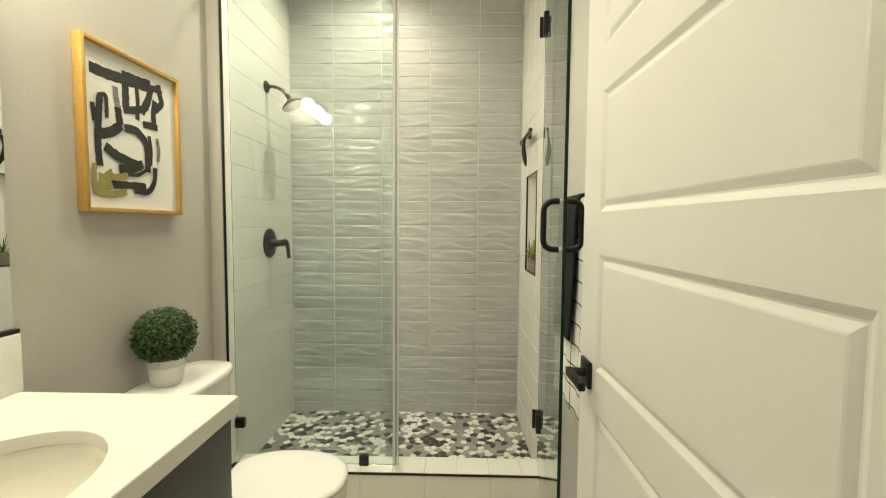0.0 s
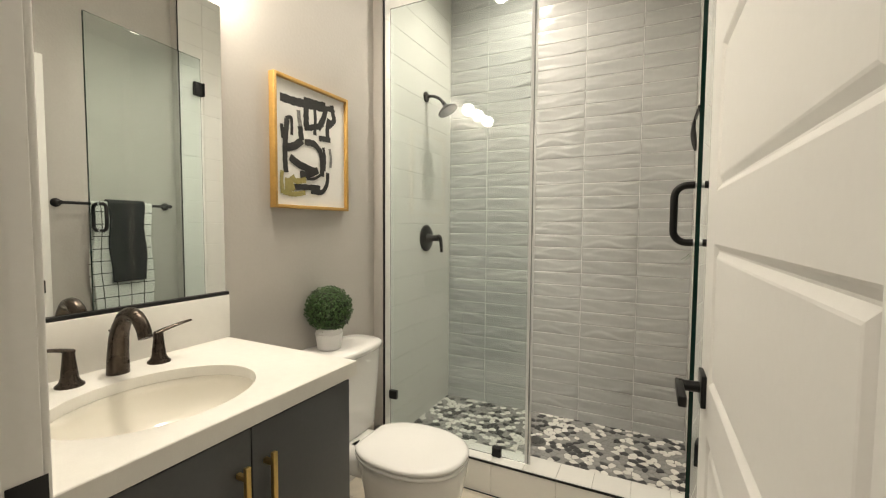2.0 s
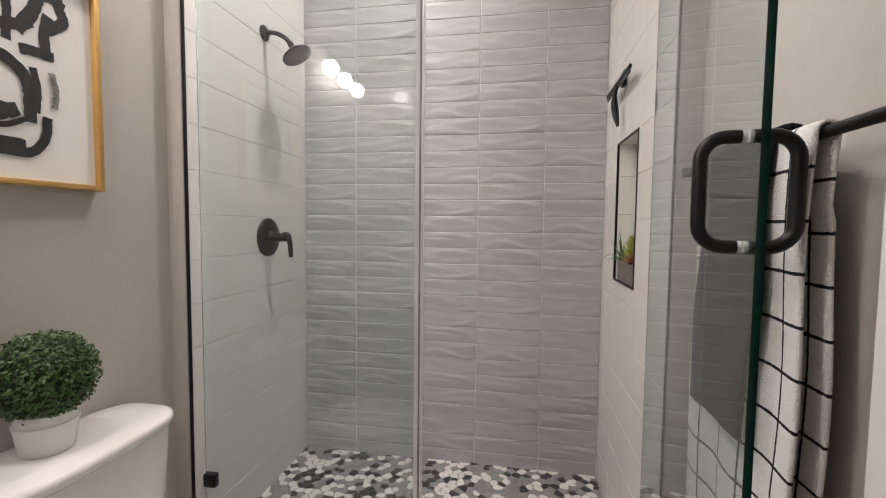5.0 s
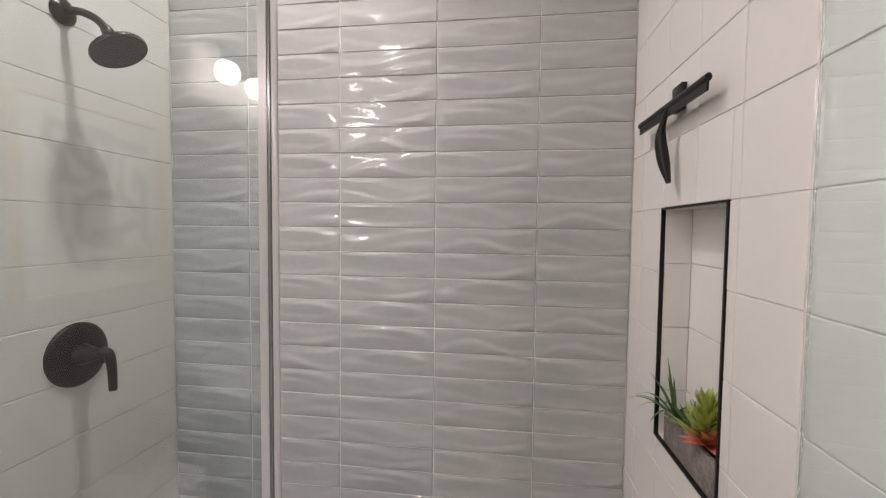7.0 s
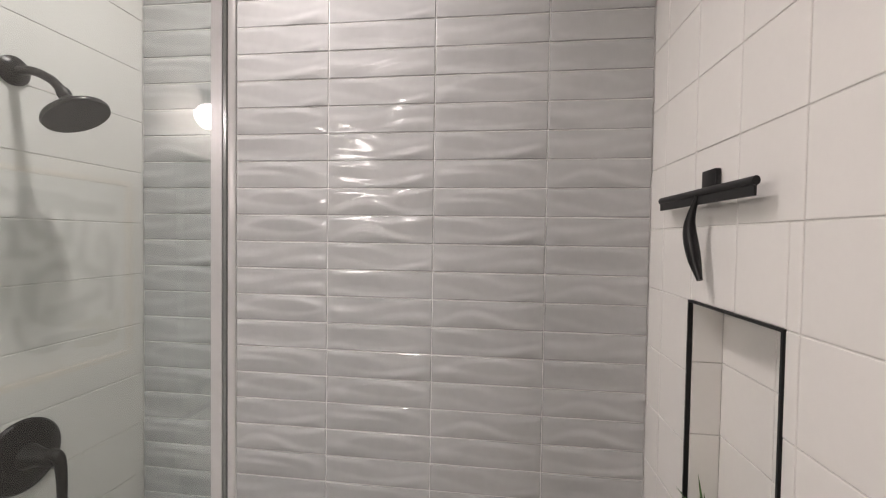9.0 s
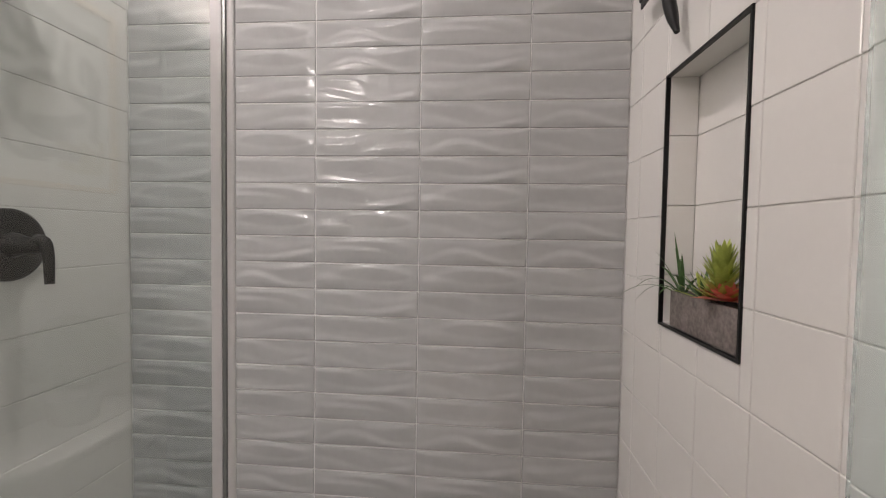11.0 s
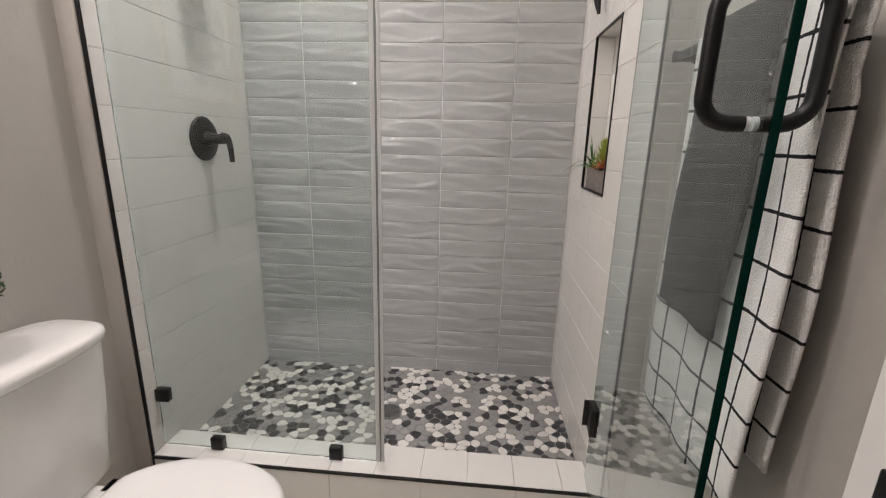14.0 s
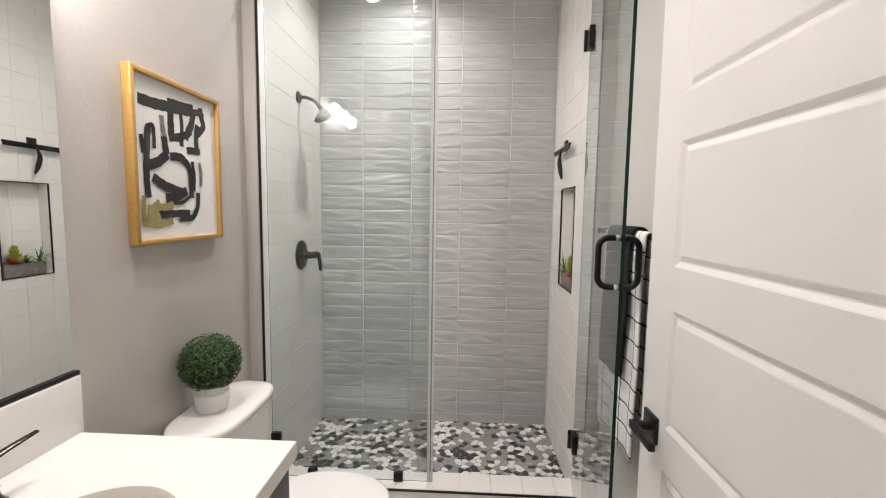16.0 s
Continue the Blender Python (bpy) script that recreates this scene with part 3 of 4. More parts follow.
    for hy, sg in ((fy - 0.103, -1), (fy + 0.103, 1)):
        part("handle_base", lathe("handle_base", [(0.029, 0), (0.029, 0.004), (0.022, 0.010), (0.018, 0.02), (0.0135, 0.062), (0.0125, 0.075), (0.012, 0.085), (0.006, 0.088)], (fx, hy, zt), (0, 0, 1), BRONZE), f)
        lp = smooth_path([(fx, hy - sg * 0.008, zt + 0.083), (fx + 0.004, hy + sg * 0.02, zt + 0.092), (fx + 0.012, hy + sg * 0.055, zt + 0.101), (fx + 0.016, hy + sg * 0.085, zt + 0.106)])
        m2 = len(lp)
        part("lever", sweep("lever", lp, [0.012 - 0.006 * i / m2 for i in range(m2)], BRONZE, 12, (1.0, 0.5, (0, 0, 1))), f)

    m = thing("wall_mirror", (LX, 0.66, 1.043), "large frameless mirror in a black bottom channel", "mirror")
    part("glass", box_mesh("glass", (LX + 0.001, DOORWALL + 0.014, 1.0545), (LX + 0.007, 1.010, 2.02), MIRROR, 0.001, 1), m)
    part("channel", box_mesh("channel", (LX + 0.001, DOORWALL + 0.014, 1.043), (LX + 0.016, 1.017, 1.054), BLACK, 0.001), m, "black metal bottom channel")

    L = thing("vanity_light", (LX, 0.745, 2.25), "black bar vanity light with three opal globes", "wall light")
    part("backplate", box_mesh("backplate", (LX, 0.665, 2.199), (LX + 0.02, 0.825, 2.269), BLACK, 0.003), L)
    part("bar", box_mesh("bar", (LX + 0.075, 0.485, 2.230), (LX + 0.093, 1.005, 2.246), BLACK, 0.003), L)
    part("arm", box_mesh("arm", (LX + 0.018, 0.735, 2.230), (LX + 0.077, 0.755, 2.246), BLACK), L)
    for gx, gy, gz in GLOBES:
        part("socket", lathe("socket", [(0.02, 0.045), (0.024, 0.05), (0.022, 0.085)], (gx, gy, gz), (0, 0, 1), BLACK, 20), L)
        part("globe", lathe("globe", [(0.045 * math.sin(math.pi * k / 14), -0.045 * math.cos(math.pi * k / 14)) for k in range(15)], (gx, gy, gz), (0, 0, 1), GLOBE, 24, 180), L, "glowing opal glass globe")


vanity()


def framed_art():
    X, y0, y1, z0, z1 = LX, 1.212, 1.650, 1.354, 1.876
    d = 0.030
    a = thing("framed_picture", (X, (y0 + y1) / 2, z0), "abstract black brushstroke picture in a slim gold frame", "picture")
    fr = 0.014
    fs = [box_mesh("f", (X + 0.001, y0, z0), (X + d, y0 + fr, z1), GOLD_FRAME, 0.0015), box_mesh("f", (X + 0.001, y1 - fr, z0), (X + d, y1, z1), GOLD_FRAME, 0.0015),
          box_mesh("f", (X + 0.001, y0 + fr, z0), (X + d, y1 - fr, z0 + fr), GOLD_FRAME, 0.0015), box_mesh("f", (X + 0.001, y0 + fr, z1 - fr), (X + d, y1 - fr, z1), GOLD_FRAME, 0.0015)]
    part("frame", joined("frame", fs), a, "slim gold wooden frame")
    part("paper", box_mesh("paper", (X + 0.004, y0 + fr, z0 + fr), (X + 0.014, y1 - fr, z1 - fr), PAPER), a)
    W, H = y1 - y0 - 2 * fr, z1 - z0 - 2 * fr
    rng = random.Random(4)
    k = 0

    def stroke(pts, width, material=INK):
        nonlocal k
        k += 1
        P = smooth_path([(0, y0 + fr + u * W, z0 + fr + v * H) for u, v in pts], 7)
        V, F = [], []
        n = len(P)
        for i, p in enumerate(P):
            t = (P[min(i + 1, n - 1)] - P[max(i - 1, 0)]).normalized()
            nn = Vector((0, -t.z, t.y))
            w0 = width * W * 0.43
            V += [p + nn * w0 * rng.uniform(0.88, 1.08), p - nn * w0 * rng.uniform(0.88, 1.08)]
        for v in V:
            v.x = X + 0.0142 + 0.00015 * k
        for i in range(n - 1):
            F.append((2 * i, 2 * i + 2, 2 * i + 3, 2 * i + 1))
        return fix_normals(mesh_of("s", V, F, material))

    S = [stroke([(0.07, 0.85), (0.22, 0.85), (0.40, 0.86)], 0.100),
         stroke([(0.38, 0.87), (0.54, 0.88), (0.70, 0.89)], 0.128),
         stroke([(0.41, 0.86), (0.41, 0.77), (0.41, 0.67)], 0.088),
         stroke([(0.53, 0.86), (0.54, 0.75), (0.53, 0.62)], 0.056),
         stroke([(0.70, 0.89), (0.67, 0.80), (0.58, 0.68)], 0.084),
         stroke([(0.38, 0.66), (0.54, 0.69), (0.66, 0.74)], 0.072),
         stroke([(0.79, 0.93), (0.81, 0.86), (0.83, 0.80), (0.74, 0.73)], 0.076),
         stroke([(0.69, 0.88), (0.77, 0.89), (0.84, 0.87)], 0.068),
         stroke([(0.75, 0.80), (0.72, 0.70), (0.73, 0.59)], 0.072),
         stroke([(0.59, 0.60), (0.68, 0.61), (0.77, 0.61)], 0.068),
         stroke([(0.30, 0.79), (0.31, 0.72), (0.33, 0.66)], 0.060, WASH),
         stroke([(0.32, 0.66), (0.33, 0.61), (0.34, 0.55)], 0.080),
         stroke([(0.08, 0.64), (0.09, 0.59), (0.10, 0.53)], 0.048),
         stroke([(0.15, 0.69), (0.13, 0.54), (0.12, 0.39), (0.13, 0.26)], 0.072),
         stroke([(0.13, 0.69), (0.20, 0.71), (0.21, 0.65), (0.21, 0.57)], 0.044),
         stroke([(0.11, 0.46), (0.22, 0.48), (0.35, 0.55)], 0.092),
         stroke([(0.38, 0.54), (0.51, 0.54), (0.60, 0.49), (0.63, 0.41), (0.63, 0.27)], 0.080),
         stroke([(0.18, 0.39), (0.31, 0.34), (0.55, 0.30)], 0.092),
         stroke([(0.31, 0.26), (0.43, 0.27), (0.57, 0.32)], 0.088),
         stroke([(0.19, 0.15), (0.41, 0.16), (0.60, 0.16)], 0.072),
         stroke([(0.72, 0.31), (0.70, 0.20), (0.62, 0.13), (0.46, 0.13)], 0.064),
         stroke([(0.65, 0.53), (0.67, 0.43), (0.66, 0.32)], 0.052),
         stroke([(0.75, 0.53), (0.77, 0.44), (0.76, 0.36)], 0.044, WASH),
         stroke([(0.40, 0.23), (0.51, 0.24), (0.60, 0.28)], 0.036),
         stroke([(0.08, 0.27), (0.07, 0.19), (0.08, 0.09)], 0.052, OLIVE),
         stroke([(0.09, 0.10), (0.22, 0.09), (0.38, 0.11)], 0.060, OLIVE),
         stroke([(0.20, 0.24), (0.25, 0.20), (0.39, 0.22)], 0.068, OLIVE),
         stroke([(0.11, 0.16), (0.16, 0.16), (0.22, 0.18)], 0.160, OLIVE)]
    part("brushwork", joined("brushwork", S), a, "black and olive brushstrokes")


framed_art()


# ---- toilet and plant ----
def superring(cx, cy, z, ax, ay, e=2.0, n=48, back=None):
    out = []
    for j in range(n):
        t = 2 * math.pi * j / n
        c, s = math.cos(t), math.sin(t)
        x = cx + ax * math.copysign(abs(c) ** (2 / e), c)
        y = cy + ay * math.copysign(abs(s) ** (2 / e), s)
        if back is not None:
            x = max(x, back)
        out.append(Vector((x, y, z)))
    return out


def toilet():
    cy = 1.465
    t = thing("toilet", (-0.4, cy, 0), "white two-piece toilet with the lid closed", "toilet")
    tx = LX + 0.122
    part("tank", loft("tank", [superring(tx, cy, z, a, b - 0.006, 4.0) for z, a, b in ((0.365, 0.084, 0.180), (0.375, 0.090, 0.187), (0.55, 0.100, 0.204), (0.716, 0.108, 0.216), (0.724, 0.107, 0.215))], CERAMIC, sharp=40), t)
    part("tank_lid", loft("tank_lid", [superring(tx + 0.002, cy, z, a, b - 0.004, 3.4) for z, a, b in ((0.724, 0.110, 0.219), (0.730, 0.117, 0.227), (0.744, 0.119, 0.229), (0.753, 0.116, 0.226), (0.757, 0.108, 0.218), (0.758, 0.05, 0.15))], CERAMIC, sharp=80), t)
    bx = -0.305
    part("bowl", loft("bowl", [superring(bx - 0.03, cy, 0.0, 0.20, 0.105, 2.6), superring(bx - 0.03, cy, 0.02, 0.20, 0.105, 2.6), superring(bx - 0.02, cy, 0.10, 0.19, 0.10, 2.4), superring(bx - 0.005, cy, 0.20, 0.205, 0.135, 2.2),
                               superring(bx, cy, 0.31, 0.222, 0.165, 2.2), superring(bx, cy, 0.355, 0.228, 0.176, 2.2), superring(bx, cy, 0.368, 0.222, 0.172, 2.2)], CERAMIC, sharp=80), t)
    part("deck", box_mesh("deck", (LX + 0.03, cy - 0.115, 0.27), (-0.45, cy + 0.115, 0.367), CERAMIC, 0.025, 4), t)
    part("seat", loft("seat", [superring(bx - 0.004, cy, z, a, b, 2.25, back=-0.515) for z, a, b in ((0.3700, 0.222, 0.176), (0.3730, 0.234, 0.181), (0.3820, 0.234, 0.181), (0.3860, 0.224, 0.178))], PLASTIC, sharp=80), t)
    part("lid", loft("lid", [superring(bx - 0.004, cy, z, a, b, 2.25, back=-0.515 + k) for z, a, b, k in ((0.3880, 0.222, 0.178, 0), (0.3910, 0.234, 0.182, 0), (0.4010, 0.234, 0.182, 0), (0.4070, 0.222, 0.176, 0.004), (0.4110, 0.205, 0.16, 0.015), (0.4130, 0.15, 0.11, 0.06), (0.4135, 0.02, 0.02, 0.18))], PLASTIC, sharp=180), t)
    for s in (-1, 1):
        part("seat_hinge", box_mesh("seat_hinge", (-0.535, cy + s * 0.075 - 0.02, 0.398), (-0.508, cy + s * 0.075 + 0.02, 0.398), PLASTIC, 0.006, 3), t)
    fx = tx + 0.104
    part("flush_lever", joined("flush_lever", [lathe("a", [(0.012, 0), (0.012, 0.006), (0.006, 0.012)], (fx, cy - 0.172, 0.668), (1, 0, 0), CHROME, 16),
                                              sweep("b", [(fx + 0.014, cy - 0.172, 0.668), (fx + 0.016, cy - 0.132, 0.666), (fx + 0.016, cy - 0.095, 0.663)], [0.006, 0.0065, 0.005], CHROME, 10)]), t, "chrome flush lever")

    # boxwood ball
    c = Vector((-0.700, 1.428, 0.7582))
    p = thing("topiary_plant", c, "round boxwood topiary ball in a white pot", "potted plant")
    part("pot", lathe("pot", [(0.046, 0), (0.049, 0.002), (0.057, 0.062), (0.059, 0.064), (0.059, 0.067), (0.054, 0.069), (0.055, 0.090), (0.052, 0.092), (0.049, 0.084)], c, (0, 0, 1), POT, 40), p)
    bc, R = c + Vector((0, 0, 0.170)), 0.096
    # solid dark green ball filling the gaps between the leaves
    part("core", lathe("core", [(0.086 * math.sin(math.pi * k / 12), -0.086 * math.cos(math.pi * k / 12)) for k in range(13)], bc, (0, 0, 1), BALL_CORE, 24), p)
    rng = random.Random(7)
    V, F = [], []
    for i in range(3200):
        z = 1 - 2 * (i + 0.5) / 3200
        a = i * 2.399963 + rng.uniform(-0.1, 0.1)
        r = math.sqrt(max(0, 1 - z * z))
        d = Vector((r * math.cos(a), r * math.sin(a), z))
        q = bc + d * (R * rng.uniform(0.86, 1.03))
        t1 = (d.orthogonal().normalized() * rng.uniform(-1, 1) + d.cross(d.orthogonal()).normalized() * rng.uniform(-1, 1)).normalized()
        ax = (d * rng.uniform(0.15, 1.0) + t1).normalized()
        sd = ax.cross(d)
        if sd.length < 1e-3:
            continue
        sd.normalize()
        L, wd = rng.uniform(0.009, 0.014), rng.uniform(0.0028, 0.0042)
        n = len(V)
        V += [q, q + ax * L * 0.45 + sd * wd, q + ax * L, q + ax * L * 0.45 - sd * wd]
        F.append((n, n + 1, n + 2, n + 3))
    lf = part("leaves", mesh_of("leaves", V, F, LEAF), p)
    tagged(lf, kind="stuff")


toilet()


# ---- towel bar and towels ----
def towels():
    zb, xb = 1.400, RX - 0.055
    b = thing("towel_bar", (RX, 1.36, zb), "black wall-mounted towel bar", "towel bar")
    part("bar", sweep("bar", [(xb, 1.150, zb), (xb, 1.43, zb), (xb, 1.74, zb)], 0.0085, BLACK, 14), b)
    for y in (1.160, 1.73):
        part("post", lathe("post", [(0.024, 0), (0.024, 0.006), (0.016, 0.012), (0.010, 0.03), (0.010, 0.055), (0.0115, 0.063)], (RX, y, zb), (-1, 0, 0), BLACK, 24), b)

    def cloth(name, y0, y1, front, back, off, material, folds, amp, label, thick, lean):
        path = []
        r = 0.011 + off
        for k in range(26):
            path.append((xb + r, zb - back + back * k / 26, back * k / 26))
        for k in range(9):
            a = math.pi * k / 8
            path.append((xb + r * math.cos(a), zb + r * math.sin(a), back + r * a))
        for k in range(1, 41):
            path.append((xb - r, zb - front * k / 40, back + 0.035 + front * k / 40))
        nu = 44
        V, F, uv = [], [], []
        for i, (x, z, s) in enumerate(path):
            drop = max(0.0, (zb - z)) / front
            for j in range(nu + 1):
                u = j / nu
                wv = amp * (1 + math.sin(2 * math.pi * folds * u + 0.6 + 0.8 * drop)) * (0.25 + 0.75 * drop) + 0.3 * amp * math.sin(13 * u + 5 * drop)
                dirx = -1 if i > 30 else (1 if i < 22 else 0)
                x2 = x + (-(wv + lean * drop) if dirx <= 0 else 0.0)
                if dirx > 0:
                    x2 = min(x + 0.2 * wv, RX - 0.008)
                V.append((x2, y0 + (y1 - y0) * u + 0.006 * math.sin(9 * drop + 2 * u), z))
                uv.append(((y1 - y0) * u + 0.03, s + 0.01))
        for i in range(len(path) - 1):
            for j in range(nu):
                a = i * (nu + 1) + j
                F.append((a, a + 1, a + nu + 2, a + nu + 1))
        me = mesh_of(name, V, F, material, True, uv)
        ob = new(name, me)
        mod = ob.modifiers.new("thickness", "SOLIDIFY")
        mod.thickness, mod.offset = thick, 0.0
        return tagged(ob, label, "towel")

    cloth("bath_towel", 1.290, 1.605, 0.70, 0.62, 0.002, CHECKED, 2.3, 0.005, "white terry towel with thin black grid, hanging folded", 0.005, 0.004)
    cloth("hand_towel", 1.368, 1.560, 0.455, 0.40, 0.013, DARKT, 0.7, 0.002, "charcoal hand towel draped over the checked towel", 0.008, 0.014)


towels()

# ---- niche ----
NY0, NY1, NZ0, NZ1, ND = 2.168, 2.462, 1.060, 1.601, 0.066


def niche():
    t = 0.0046
    fs = [box_mesh("f", (TR - 0.003, NY0, NZ0), (TR + 0.006, NY0 + t, NZ1), BLACK), box_mesh("f", (TR - 0.003, NY1 - t, NZ0), (TR + 0.006, NY1, NZ1), BLACK),
          box_mesh("f", (TR - 0.003, NY0 + t, NZ0), (TR + 0.006, NY1 - t, NZ0 + t), BLACK), box_mesh("f", (TR - 0.003, NY0 + t, NZ1 - t), (TR + 0.006, NY1 - t, NZ1), BLACK)]
    setting("niche_trim", joined("niche_trim", fs), "thin black metal trim around the shower niche", "trim")
    p = thing("planter", (TR + 0.04, 2.313, NZ0 + t), "weathered grey wooden planter with artificial succulents", "planter")
    z0 = NZ0 + t + 0.001
    x0, x1, y0, y1, h = TR + 0.004, TR + 0.058, 2.186, 2.420, 0.074
    bs = [box_mesh("a", (x0, y0, z0), (x0 + 0.008, y1, z0 + h), WOODGREY, 0.0015), box_mesh("a", (x1 - 0.008, y0, z0), (x1, y1, z0 + h), WOODGREY, 0.0015),
          box_mesh("a", (x0 + 0.008, y0, z0), (x1 - 0.008, y0 + 0.008, z0 + h), WOODGREY, 0.0015), box_mesh("a", (x0 + 0.008, y1 - 0.008, z0), (x1 - 0.008, y1, z0 + h), WOODGREY, 0.0015)]
    part("box", joined("box", bs), p)
    part("soil", box_mesh("soil", (x0 + 0.008, y0 + 0.008, z0), (x1 - 0.008, y1 - 0.008, z0 + h - 0.012), SOIL), p)
    rng = random.Random(11)
    zt = z0 + h - 0.012
    xm = (x0 + x1) / 2

    def blade(base, d, length, width, droop, material, lift=1.0):
        d = Vector(d).normalized()
        pts, n = [], 9
        side = d.cross(Vector((0, 0, 1))).normalized() if abs(d.z) < 0.98 else Vector((1, 0, 0))
        V, F = [], []
        for i in range(n + 1):
            t = i / n
            q = Vector(base) + d * length * t + Vector((0, 0, -droop * length * t * t))
            w = width * (1 - t ** 2.2) * (0.6 + 0.8 * min(1, t * 3) * 0.5)
            V += [q + side * w, q + Vector((0, 0, -0.25 * w)), q - side * w]
        for i in range(n):
            a = 3 * i
            F += [(a, a + 1, a + 4, a + 3), (a + 1, a + 2, a + 5, a + 4)]
        return mesh_of("blade", V, F, material, True)

    grass = []
    for d, L, dr in (((-0.35, 0.55, 0.75), 0.15, 0.85), ((-0.5, 0.75, 0.55), 0.15, 0.7), ((-0.1, 0.12, 1), 0.115, 0.05), ((-0.2, -0.35, 0.9), 0.11, 0.25), ((-0.35, -0.6, 0.7), 0.11, 0.6),
                     ((-0.6, 0.1, 0.8), 0.12, 0.6), ((0.1, 0.4, 0.9), 0.09, 0.2), ((-0.4, 0.35, 0.6), 0.12, 1.0), ((-0.2, -0.1, 1), 0.10, 0.15), ((0.05, -0.5, 0.8), 0.10, 0.5), ((-0.3, 0.2, 0.85), 0.12, 0.3), ((-0.25, -0.25, 0.8), 0.12, 0.7), ((-0.5, -0.3, 0.7), 0.10, 0.8), ((-0.15, 0.5, 0.8), 0.13, 0.5)):
        grass.append(blade((xm - 0.012, 2.396, zt), d, L * 1.25, 0.0042, dr * 0.9, GRASSY))
    part("grass_plant", joined("grass_plant", grass), p, "arching dark green grass blades")
    spiky = []
    for k in range(64):
        t = k / 63
        a = k * 2.4
        el = 0.15 + 1.0 * t
        d = (math.cos(a) * math.cos(el), math.sin(a) * math.cos(el), math.sin(el))
        spiky.append(blade((xm - 0.012, 2.258, zt + 0.015 + 0.066 * t), d, 0.052 - 0.016 * t, 0.0085, -0.3, SUCC))
    for k in range(26):
        a = k * 2.4
        el = 0.3 + 1.0 * k / 26
        d = (math.cos(a) * math.cos(el), math.sin(a) * math.cos(el), math.sin(el))
        spiky.append(blade((xm - 0.006, 2.323, zt + 0.006), d, 0.070, 0.006, 0.1, SUCC if k % 2 else GRASSY))
    part("green_succulent", joined("green_succulent", spiky), p, "bright green spiky succulent")
    red = []
    for k in range(22):
        a = k * 2.4
        el = 0.1 + 1.25 * k / 22
        d = (math.cos(a) * math.cos(el) - 0.3, math.sin(a) * math.cos(el), math.sin(el))
        red.append(blade((x0 + 0.018, 2.246, zt + 0.018), d, 0.058 - 0.0008 * k, 0.013, 0.12, RED))
    part("red_succulent", joined("red_succulent", red), p, "coral red rosette succulent")


niche()


